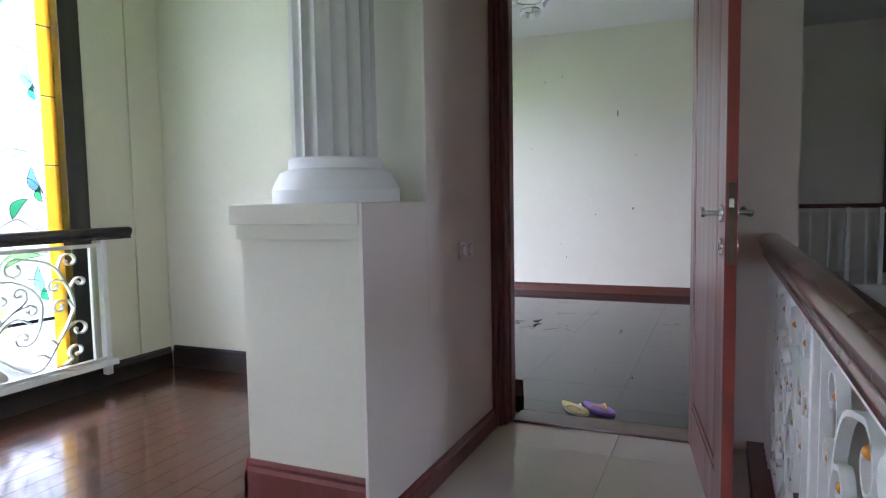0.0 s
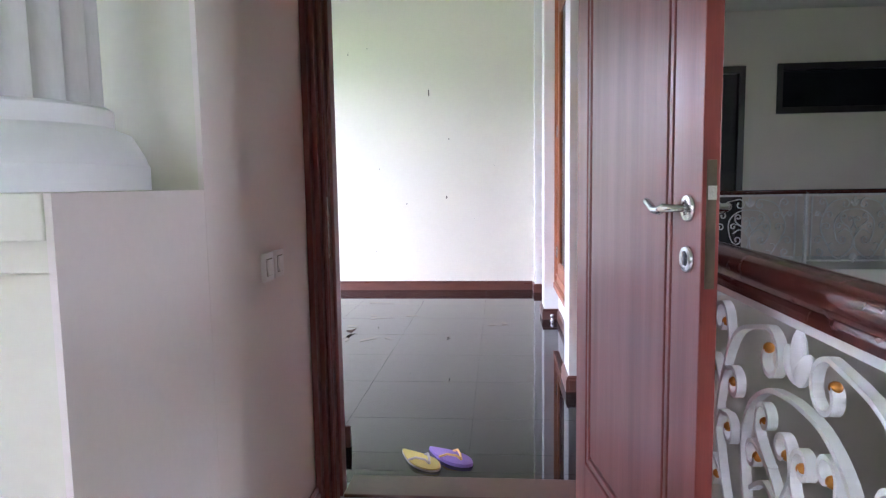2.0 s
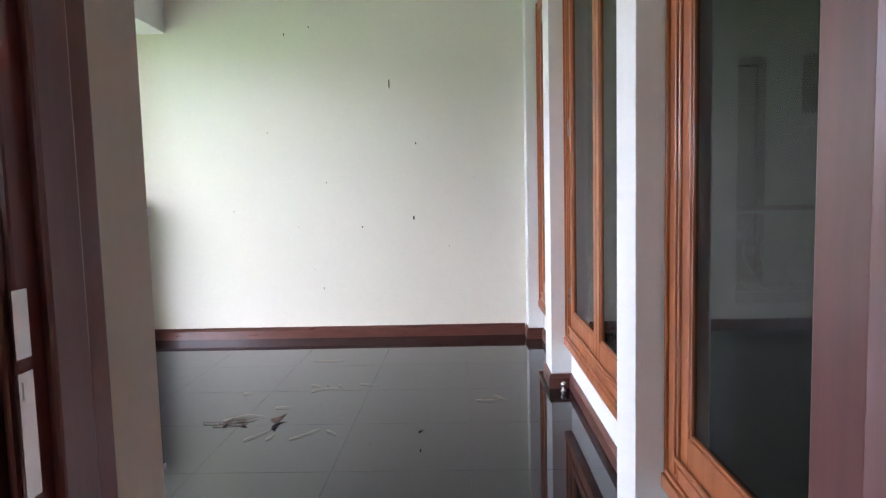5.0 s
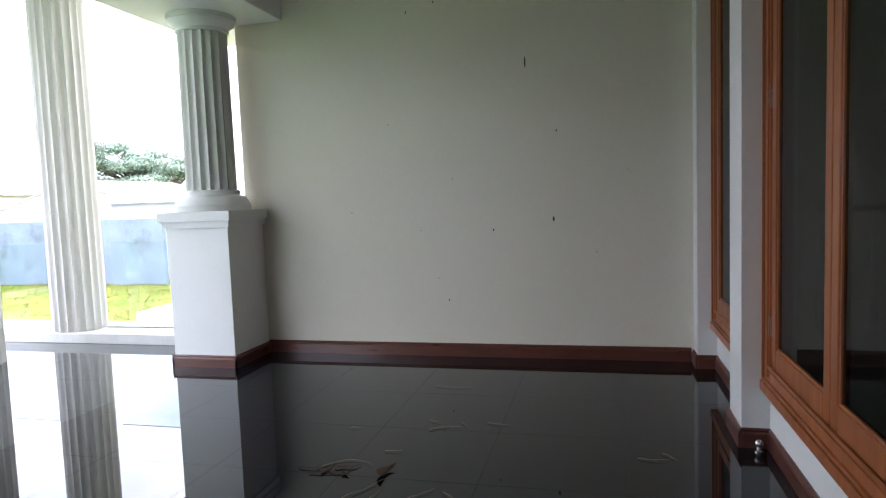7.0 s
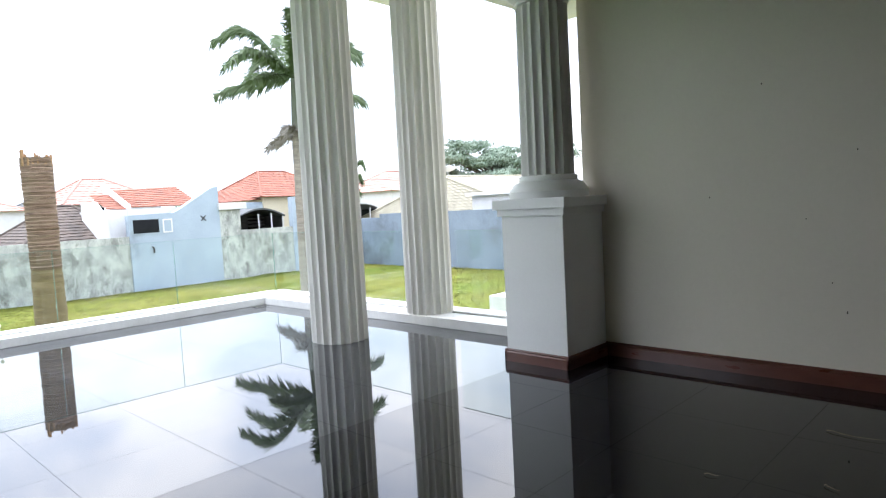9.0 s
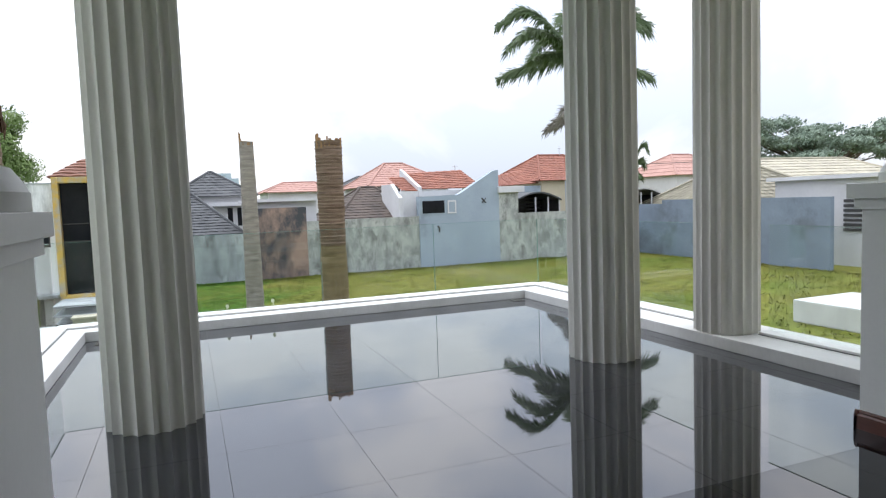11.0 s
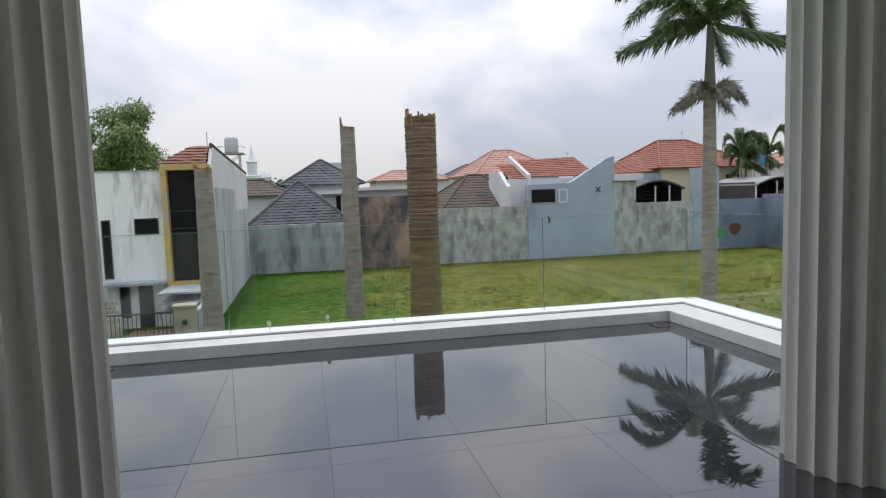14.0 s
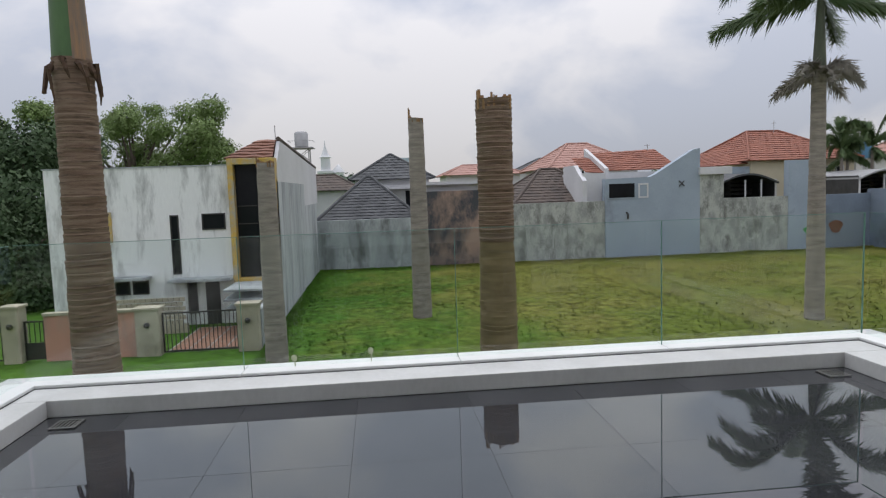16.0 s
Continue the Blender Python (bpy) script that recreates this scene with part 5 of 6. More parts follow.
part("platform", boxes((-0.75, 0.75, -0.75, 0.75, 2.27, 2.33)), METAL_ROOF, tk)
part("guard", boxes((-0.75, 0.75, -0.75, -0.72, 2.7, 2.73), (-0.75, 0.75, 0.72, 0.75, 2.7, 2.73), (0.72, 0.75, -0.72, 0.72, 2.7, 2.73)), METAL_ROOF, tk)

# blue house in the garden wall
bh = thing("blue_house", "blue-grey house wall with sloped parapet and red roof", "house", "", (0, 0, 0))
part("wall", prism([(21.75, GZ), (28.4, GZ), (28.4, 3.45), (27.9, 3.35), (25.2, 1.75), (24.9, 1.62), (21.75, 1.55)], "x", -45.5, -44.9), BLUE, bh, "blue-grey wall")
part("side_wall", prism([(-45.5, 0), (-50, 0), (-50, 2.6), (-47.5, 2.6), (-45.5, 1.5)], "y", 20.4, 20.7), FAR_WHITE, bh, "white parapet")
part("back_wall", boxes((-51.5, -46, 20.6, 28.3, 0, 2.0)), FAR_WHITE, bh)
window(bh, -44.895, 21.95, 23.85, 0.22, 1.28, BLUE, 0.06)
window(bh, -44.895, 24.05, 24.75, 0.22, 1.2, FAR_WHITE, 0.1, BLUE)
for k in (-1, 1):
    part("wall_tie", tube([(-44.88, 27.1 - 0.18, 1.1 - 0.18 * k), (-44.88, 27.1 + 0.18, 1.1 + 0.18 * k)], 0.04, 6), BLACK_IRON, bh, "dark cross-shaped wall tie")
part("vent_pipe", tube([(-44.88, 23.2, -0.7), (-44.8, 23.3, -0.85), (-44.85, 23.3, -1.15)], 0.06, 8), BLACK_IRON, bh, "short dark pipe")
tiled_slope(((-46.2, 22.3, 2.15), (-46.2, 27.6, 2.15), (-50.5, 27.6, 3.75), (-50.5, 22.3, 3.55)), ROOF_RED, 10, bh)
tiled_slope(((-46.2, 20.8, 2.1), (-46.2, 22.2, 2.0), (-49.5, 22.2, 3.2), (-49.5, 20.8, 3.2)), ROOF_RED, 8, bh)
part("roof_divider", prism([(-45.9, 1.6), (-50.5, 1.6), (-50.5, 3.9), (-46.0, 2.3)], "y", 22.15, 22.4), FAR_WHITE, bh)

# houses behind
def far_house(name, label, x0, x1, y0, y1, zw, zr, ridge, wall, roof, rows=10, over=0.5):
    h = thing(name, label, "house", "", (0, 0, 0))
    part("wall", box(x0 + over, x1 - over, y0 + over, y1 - over, GZ, zw), wall, h)
    hip_roof(h, x0, x1, y0, y1, zw - 0.1, zr, ridge, roof, rows)
    return h


far_house("grey_roof_house", "house with grey slate pyramid roof behind the wall", -57, -47, 2.2, 9.6, -0.7, 2.3, 0.2, FAR_WHITE, ROOF_GREY, 16)
h2 = far_house("dark_gable_house", "white house with dark weathered gable roof", -66, -58, 4.2, 11.5, 2.35, 4.5, 0.1, FAR_WHITE, ROOF_GREY, 9)
part("balcony", box(-58.3, -57.6, 7.0, 11.8, 1.4, 1.75), FAR_WHITE, h2, "white balcony slab")
for y in (8.9, 9.7):
    window(h2, -58.45, y, y + 0.55, -0.4, 1.3, FAR_WHITE, 0.06)
far_house("brown_roof_house", "house with low brown hip roof behind the wall", -58, -46.5, 15.6, 24.0, -0.2, 2.5, 0.6, FAR_CREAM, ROOF_BROWN, 14)
h4 = far_house("pink_roof_house", "two-storey house with faded pink hip roof", -72, -60, 22.0, 31.0, 2.9, 5.3, 1.0, FAR_WHITE, ROOF_PINK, 10)
window(h4, -60.45, 25.0, 27.4, 1.0, 2.6, FAR_WHITE, 0.1)
h5 = far_house("red_roof_house", "cream house with orange-red hip roof", -68, -55, 38.0, 48.5, 2.9, 5.7, 1.6, FAR_CREAM, ROOF_RED, 14)
tiled_slope(((-56, 34.0, 2.4), (-56, 40.5, 2.7), (-62, 42.0, 4.6), (-62, 36.5, 3.6)), ROOF_RED, 10, h5)
part("parapet", boxes((-56, -55.7, 33.0, 41.0, 0.5, 2.35)), BLUE, h5, "pale blue side wall")
for y in (45.0, 46.2):
    window(h5, -55.45, y, y + 0.8, 0.2, 2.2, FAR_WHITE, 0.1)
lo = thing("low_white_roof", "long low white flat roof behind the stained wall", "roof", "", (0, 0, 0))
part("slab", box(-52, -46, 9.4, 14.6, 1.55, 1.75), FAR_WHITE, lo)
part("wall", box(-51.5, -46.5, 9.6, 14.4, GZ, 1.55), FAR_WHITE, lo)
far_house("small_red_house", "distant house with dull red roof", -90, -80, 14.5, 24.5, 3.0, 4.2, 2.0, FAR_WHITE, ROOF_PINK, 5)
far_house("distant_house", "distant house with grey roof", -95, -85, 26, 32, 3.6, 5.0, 0.3, FAR_WHITE, ROOF_GREY, 5)
far_house("low_brown_house", "distant low house with brown roof", -80, -70, -3, 5, 1.6, 3.2, 1.0, FAR_WHITE, ROOF_BROWN, 6)
far_house("corner_house", "far house with dull red roof beyond the blue wall", -75, -63, 62, 74, 3.4, 6.2, 1.5, FAR_WHITE, ROOF_PINK, 6)
ph = far_house("pale_roof_house", "house with pale yellow-grey tiled roof behind the wall", -50, -28, 46, 60, 0.2, 3.6, 6.0, FAR_WHITE, ROOF_PALE, 14)
fl = thing("flat_roof_annex", "white flat-roofed annex beside the pale roof", "building", "", (0, 0, 0))
part("wall", box(-33, -23, 44, 50, GZ, 1.7), FAR_WHITE, fl)
part("slab", box(-33.4, -22.6, 43.6, 50.4, 1.7, 1.95), FAR_WHITE, fl)
for k in range(7):
    part("louvre", box(-27.9, -23.3, 43.93, 43.99, -1.6 + 0.3 * k, -1.42 + 0.3 * k), DARK_VOID, fl)

# arched carports
def carport(x, y0, y1, z, rise, label):
    c = thing("arched_carport", label, "carport", "arched carports", (x, y0, 0))
    w = y1 - y0
    arc = [(w * k / 14, z + rise * math.sin(math.pi * k / 14)) for k in range(15)]
    part("roof", prism(arc + [(a, b - 0.12) for a, b in arc[::-1]], "x", -6, 0.2), ROOF_GREY if x > -47 else METAL_ROOF, c, "curved sheet roof")
    # the shade inside the carport is put into its walls' dark colour
    for y in (0.02, w - 0.12):
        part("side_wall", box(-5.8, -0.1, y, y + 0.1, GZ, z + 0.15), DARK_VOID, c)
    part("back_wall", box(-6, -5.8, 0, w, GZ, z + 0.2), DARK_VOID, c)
    for y in (0.05, w * 0.45, w * 0.72, w - 0.15):
        part("post", box(-0.1, 0.0, y, y + 0.1, GZ, z + 0.2), FAR_WHITE, c)
    part("slat_screen", boxes(*[(-3.0, -2.95, 0.1, w - 0.1, 0.1 + 0.3 * k, 0.28 + 0.3 * k) for k in range(4)]), BLACK_IRON, c)
    return c


carport(-46, 30.3, 34.7, 1.0, 0.65, "curved dark carport roof behind the garden wall")
carport(-48, 42.5, 47.0, 1.1, 0.6, "curved pale carport roof beyond the blue wall")

# minaret and towers, the haze put into their colours
mn = thing("minaret", "far white stepped minaret above the roofs", "minaret", "", (-170, -6.3, GZ - 3))
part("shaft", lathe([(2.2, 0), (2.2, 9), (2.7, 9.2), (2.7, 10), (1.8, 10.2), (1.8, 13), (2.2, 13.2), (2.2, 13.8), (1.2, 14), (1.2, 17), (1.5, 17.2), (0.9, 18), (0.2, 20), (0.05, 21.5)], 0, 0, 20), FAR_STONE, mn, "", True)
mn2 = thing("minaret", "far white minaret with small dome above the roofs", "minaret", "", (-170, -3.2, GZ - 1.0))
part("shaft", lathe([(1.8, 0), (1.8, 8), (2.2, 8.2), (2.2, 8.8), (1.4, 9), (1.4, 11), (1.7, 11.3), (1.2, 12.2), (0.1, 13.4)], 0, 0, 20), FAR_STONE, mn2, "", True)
tw = thing("office_tower", "far tower block with haze put into its blue-grey colour", "tower", "", (-400, 27.0, GZ))
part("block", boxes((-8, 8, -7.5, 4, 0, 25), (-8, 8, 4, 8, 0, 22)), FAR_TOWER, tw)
sd = thing("satellite_dish", "white satellite dish on a roof", "satellite dish", "", (-44, 53, 4.4))
part("dish", lathe([(0.05, 0), (0.5, 0.1), (0.9, 0.35), (1.0, 0.5), (0.96, 0.5), (0.5, 0.16), (0.04, 0.06)], 0, 0, 24), FAR_WHITE, sd, "", True)
part("mast", tube([(0, 0, -1.0), (0, 0, 0.05)], 0.06, 6), METAL_ROOF, sd)
pb = thing("garden_block", "low white painted block on the lawn", "planter", "", (-15.2, 28.2, GZ))
part("block", box(-1.9, 1.9, -1.6, 1.6, 0, 0.85, 0.05), WHITE_WORN, pb)
bt = thing("water_tank", "blue plastic water tank on a far roof", "water tank", "", (-62.0, 54.2, 2.9))
part("tank", lathe([(0.75, 0), (0.78, 0.1), (0.74, 0.5), (0.78, 0.9), (0.74, 1.3), (0.5, 1.65), (0.15, 1.75)], 0, 0, 20), BLUE_TANK, bt, "", True)
part("stand", boxes((-0.6, -0.5, -0.6, -0.5, GZ - 2.9, 0), (0.5, 0.6, -0.6, -0.5, GZ - 2.9, 0), (-0.6, -0.5, 0.5, 0.6, GZ - 2.9, 0), (0.5, 0.6, 0.5, 0.6, GZ - 2.9, 0), (-0.7, 0.7, -0.7, 0.7, -0.08, -0.001)), METAL_ROOF, bt)
for x, y, z, h in ((-61.2, 44.2, 5.2, 1.5), (-62.5, 41.2, 3.6, 1.4), (-50.2, 27.0, 3.4, 0.75)):
    an = thing("roof_antenna", "thin grey aerial mast on a house roof", "antenna", "roof antennas", (x, y, z))
    part("mast", tube([(0, 0, 0), (0, 0, h)], 0.025, 6), METAL_ROOF, an)
    part("crossbar", tube([(0, -0.25, h * 0.85), (0, 0.25, h * 0.85)], 0.018, 6), METAL_ROOF, an)
cb = thing("overhead_cable", "thin black cable strung across the roofs", "cable", "", (-60, 52, 4.2))
part("cable", tube([(0, -6 + k, -0.02 * (6 - abs(k - 6)) + 0.4) for k in range(30)], 0.035, 5), BLACK_IRON, cb)


# ---- palms and trees ----
def trunk_wave(seed):
    return lambda a, k: 1 + 0.03 * math.sin(3 * a + seed) + 0.05 * noise.noise(Vector((math.cos(a) * 1.8, math.sin(a) * 1.8, k * 0.37 + seed)))


def ringed_profile(z0, z1, r0, r1, step, rough):
    prof, z, k = [], z0, 0
    while z < z1:
        t = (z - z0) / (z1 - z0)
        r = r0 + (r1 - r0) * t
        prof += [(r, z), (r * (1 + rough * (0.6 + 0.4 * random.random())), z + step * 0.8)]
        z += step * (0.85 + 0.3 * random.random())
    prof.append((r1, z1))
    return prof


def stump(name, label, x, y, top, r0, r1, bark, husk_from, step, rough, lean=(0, 0), tall=0.1):
    random.seed(int(abs(x * 10)))
    s = thing(name, label, "palm trunk", "broken palm trunks", (x, y, GZ))
    h = top - GZ
    prof = ringed_profile(0, h * husk_from, r0 * 1.12, r1, step, rough * 0.35)
    part("trunk", lathe(prof, 0, 0, 28, trunk_wave(x)), bark, s, "", True)
    if husk_from < 1:
        part("husk", lathe(ringed_profile(h * husk_from, h, r1, r1 * 1.02, step * 0.9, rough), 0, 0, 28, trunk_wave(x + 1)), BARK, s, "shaggy brown husk rings", True)
    bm = bmesh.new()
    for k in range(40):
        a = 2 * math.pi * k / 40
        hh = 0.01 + 0.10 * max(0, noise.noise(Vector((math.cos(a) * 2.4, math.sin(a) * 2.4, x)))) + 0.05 * random.random() ** 2 + tall * max(0, math.cos(a + 1.75)) ** 6
        rr, w = r1 * (0.84 + 0.14 * random.random()), r1 * (0.07 + 0.05 * random.random())
        box(-w, w, -0.02, 0.02, -0.12, hh, bm=bm)
        bm.verts.ensure_lookup_table()
        for v in bm.verts[-8:]:
            tap = 0.45 if v.co.z > 0 else 1
            v.co = Matrix.Rotation(a + math.pi / 2, 3, "Z") @ Vector((v.co.x * tap, v.co.y, v.co.z)) + Vector((rr * math.cos(a), rr * math.sin(a), h))
    part("broken_top", bm, HUSK, s, "splintered raw broken top")
    s.rotation_euler = (radians(lean[0]), radians(lean[1]), 0)
    return s


stump("broken_palm_trunk", "thick broken palm trunk with shaggy husk and splintered top", -12.13, 8.27, 2.42, 0.29, 0.245, BARK_OLIVE, 0.68, 0.075, 0.06)
stump("broken_palm_trunk", "slim grey broken palm trunk with splintered top", -28.2, 8.15, 3.95, 0.34, 0.29, BARK_GREY, 1.0, 0.16, 0.03, (0, 0), 0.42)
stump("broken_palm_trunk", "slim grey broken palm trunk near the street wall", -22.4, 3.35, 2.15, 0.30, 0.25, BARK_GREY, 1.0, 0.16, 0.03, (0, 1.2))


def frond(length, rise, droop, mat, bm, rot, n=90, wid=0.9, seed=0):
    """One feather leaf: a curved midrib with leaflets on both sides."""
    rng = random.Random(seed)
    pts = []
    for k in range(n + 1):
        t = k / n
        pts.append(Vector((length * (t - 0.12 * t * t), 0, rise * math.sin(min(1, t * 1.15) * math.pi * 0.62) - droop * t * t * t)))
    m = Matrix.Rotation(rot, 4, "Z")
    tube([m @ p for p in pts], [0.05 * (1 - 0.85 * k / n) for k in range(n + 1)], 5, bm)
    for k in range(3, n):
        p, t = pts[k], k / n
        d = (pts[k + 1] - pts[k - 1]).normalized()
        ll = wid * (0.55 + 0.6 * math.sin(math.pi * min(1, t * 0.9 + 0.08))) * (0.85 + 0.3 * rng.random())
        for s in (-1, 1):
            for q in range(3):
                tip = p + d * ll * (0.35 + 0.3 * rng.random()) + Vector((0, s * ll * (0.15 + 0.45 * rng.random()), -ll * (0.10 + 0.70 * rng.random()) + q * 0.12))
                side = d * 0.03
                a, b, c, e = p + d * (q * 0.03) - side, p + d * (q * 0.03) + side, tip + side * 0.2, p.lerp(tip, 0.55) + side * 1.2 + Vector((0, 0, 0.03))
                vs = [bm.verts.new(m @ v) for v in (a, b, e, c)]
                bm.faces.new(vs)
    return bm


def royal_palm(x, y, crown_z, r0, r1, length, fronds, label, shaft=1.6, bark=BARK_GREY, dead=True, spin=0.0, skin=SHAFT_GREY):
    random.seed(int(abs(x * 7)))
    p = thing("palm_tree", label, "palm tree", "standing palms", (x, y, GZ))
    h = crown_z - GZ
    part("trunk", lathe(ringed_profile(0, h - shaft, r0, r1, 0.17 if bark is BARK_GREY else 0.085, 0.03 if bark is BARK_GREY else 0.05), 0, 0, 28, trunk_wave(y)), bark, p, "", True)
    part("crownshaft", lathe([(r1 * 0.98, h - shaft - 0.02), (r1 * 0.95, h - shaft + 0.2), (r1 * 0.72, h - shaft * 0.5), (r1 * 0.4, h + 0.1)], 0, 0, 24), skin, p, "smooth crownshaft", True)
    for k in range(fronds):
        a = spin + 2 * math.pi * k / fronds + random.uniform(-0.15, 0.15)
        up, fall = ((random.uniform(2.1, 2.8), 0.7), (random.uniform(0.9, 1.5), 1.0), (random.uniform(-0.7, -0.1), 0.6))[k % 3]
        f = part("frond", frond(length * random.uniform(0.88, 1.08), up, fall * random.uniform(0.8, 1.2), FROND, bmesh.new(), a, seed=k), FROND, p, "feathery green frond")
        f.location = (0, 0, h - 0.1)
    if dead:
        for k in range(8):
            f = part("dry_frond", frond(1.35 + 0.15 * (k % 3), 0.35 - 0.3 * (k % 3), 0.5, DRY, bmesh.new(), k * 0.8 + 0.4, 34, 0.62, k), DRY, p, "withered grey frond")
            f.location = (0, 0, h - shaft - 0.15)
    return p


royal_palm(-24.1, 21.85, 7.45, 0.32, 0.22, 4.05, 13, "tall royal palm with drooping green fronds", 2.5)
lp = royal_palm(-12.0, 2.68, 7.6, 0.33, 0.235, 3.2, 9, "tall palm with husky brown trunk and torn sheaths", 4.55, BARK, False, 0.0, SHAFT)
half = [(0.235 * math.cos(a), 0.235 * math.sin(a)) for a in np.linspace(0.45, 2.7, 14)]
bm = bmesh.new()
rows_ = []
for z, s in ((3.02, 0.99), (3.3, 0.93), (3.9, 0.84), (4.7, 0.72), (5.6, 0.58)):
    rows_.append([bm.verts.new((x * s * 1.04, y * s * 1.04, z - GZ)) for x, y in half] + [bm.verts.new((x * s * 0.8, y * s * 0.8, z - GZ)) for x, y in half[::-1]])
for lo_, hi_ in zip(rows_, rows_[1:]):
    for i in range(28):
        bm.faces.new((lo_[i], lo_[(i + 1) % 28], hi_[(i + 1) % 28], hi_[i]))
bm.faces.new(rows_[0][::-1])
bm.faces.new(rows_[-1])
part("dry_sheath", bm, DRY_SHEATH, lp, "dry orange-grey leaf sheath", True)
for k in range(9):
    a = k * 0.7
    bm = bmesh.new()
    tube([(0.23 * math.cos(a), 0.23 * math.sin(a), 0), (0.30 * math.cos(a), 0.30 * math.sin(a), 0.05 - 0.1 * (k % 3)), (0.36 * math.cos(a + 0.2), 0.36 * math.sin(a + 0.2), -0.15 - 0.12 * (k % 4)), (0.33 * math.cos(a + 0.3), 0.33 * math.sin(a + 0.3), -0.3 - 0.2 * (k % 3))], [0.05, 0.045, 0.03, 0.008], 5, bm)
    part("torn_sheath", bm, BROWN_LEAF, lp, "torn dry leaf sheath").matrix_basis = Matrix.Translation((0, 0, 2.98 - GZ)) @ Matrix.Diagonal((0.94, 0.94, 0.75, 1))
for x, y, z in ((-52.5, 44.5, 3.6), (-53.5, 45.8, 3.2), (-52, 46.8, 3.7)):
    royal_palm(x, y, z, 0.16, 0.11, 1.7, 8, "small garden palm by the cream house", 0.5, BARK_GREY, False, x)


def leafy_tree(name, label, x, y, base, blobs, leaf, leaf_mat, count, trunk_h, seed, tw=0.35):
    rng = random.Random(seed)
    t = thing(name, label, "tree", "", (x, y, GZ))
    part("trunk", tube([(0, 0, 0), (0.1, 0.1, trunk_h * 0.5), (0, 0, trunk_h)], [tw, tw * 0.8, tw * 0.55], 10), TRUNK, t, "", True)
    bm = bmesh.new()
    for c, r in blobs:
        tube([(0, 0, trunk_h * 0.75), (c[0] * 0.5, c[1] * 0.5, (trunk_h + c[2]) * 0.5), c], [tw * 0.45, tw * 0.25, tw * 0.06], 6, bm)
    part("limb", bm, TRUNK, t)
    verts, faces = [], []
    tot = sum(r[0] * r[1] for _, r in blobs)
    for c, r in blobs:
        for _ in range(int(count * r[0] * r[1] / tot)):
            a, u = rng.uniform(0, 2 * math.pi), rng.uniform(-1, 1)
            s = math.sqrt(1 - u * u)
            d = Vector((s * math.cos(a), s * math.sin(a), u))
            k = (0.4 + 0.7 * rng.random() ** 0.7) * (1 + 0.5 * noise.noise(d * 2.6 + Vector(c)))
            p = Vector(c) + Vector((d.x * r[0] * k, d.y * r[0] * k, d.z * r[1] * k))
            n = (d + Vector((rng.uniform(-1, 1), rng.uniform(-1, 1), rng.uniform(-0.6, 1)))).normalized()
            e1 = n.orthogonal().normalized() * leaf * rng.uniform(0.6, 1.3)
            e2 = n.cross(e1).normalized() * leaf * rng.uniform(0.3, 0.7)
            i = len(verts)
            verts += [p - e1, p + e2, p + e1, p - e2]
            faces.append((i, i + 1, i + 2, i + 3))
    me = bpy.data.meshes.new("crown")
    me.from_pydata(verts, [], faces)
    me.materials.append(leaf_mat)
    cr = new("crown", me)
    cr.parent = t
    return t


rb = random.Random(5)
leafy_tree("shade_tree", "dark dense shade tree behind the white house", -44, -15, GZ, [((rb.uniform(-4, 4), rb.uniform(-7, 4), rb.uniform(3.5, 8.6)), (rb.uniform(1.8, 3.0), rb.uniform(1.5, 2.4))) for _ in range(16)], 0.17, LEAF_DARK, 36000, 4.5, 1, 0.5)
leafy_tree("broadleaf_tree", "light green feathery tree behind the white house", -58, -13, GZ, [((rb.uniform(-3, 3), rb.uniform(-12, 7), rb.uniform(6.0, 12.4)), (rb.uniform(0.8, 1.7), rb.uniform(0.6, 1.2))) for _ in range(48)], 0.12, LEAF, 60000, 6.0, 2, 0.45)
leafy_tree("shade_tree", "dark dense bushy tree beside the white house", -37, -11, GZ, [((rb.uniform(-2.5, 2.5), rb.uniform(-5, 3.2), rb.uniform(0.6, 5.6)), (rb.uniform(1.2, 1.9), rb.uniform(0.9, 1.5))) for _ in range(26)], 0.13, LEAF_DARK, 34000, 3.0, 8, 0.3)
leafy_tree("broadleaf_tree", "tall leafy tree at the street end", -42, -24, GZ, [((rb.uniform(-4, 4), rb.uniform(-6, 6), rb.uniform(3.5, 9)), (rb.uniform(1.8, 3.0), rb.uniform(1.4, 2.2))) for _ in range(14)], 0.18, LEAF, 22000, 5.0, 4, 0.45)
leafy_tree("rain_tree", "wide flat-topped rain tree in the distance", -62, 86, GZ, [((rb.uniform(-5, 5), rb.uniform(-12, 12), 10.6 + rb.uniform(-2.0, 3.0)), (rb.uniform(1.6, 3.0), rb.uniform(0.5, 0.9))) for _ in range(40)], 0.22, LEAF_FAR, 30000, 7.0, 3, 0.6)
leafy_tree("background_shrubs", "haze-paled green treetops between far houses", -78, 0.5, GZ, [((rb.uniform(-2, 2), rb.uniform(-5, 7), rb.uniform(4.2, 6.2)), (1.6, 1.1)) for _ in range(9)], 0.3, LEAF_FAR, 4500, 4.0, 6, 0.3)
leafy_tree("background_shrubs", "haze-paled green treetops beyond the stained wall", -110, 60, GZ, [((rb.uniform(-3, 3), rb.uniform(-30, 30), rb.uniform(4.5, 7.5)), (3.0, 1.6)) for _ in range(16)], 0.5, LEAF_FAR, 6000, 4.0, 7, 0.3)

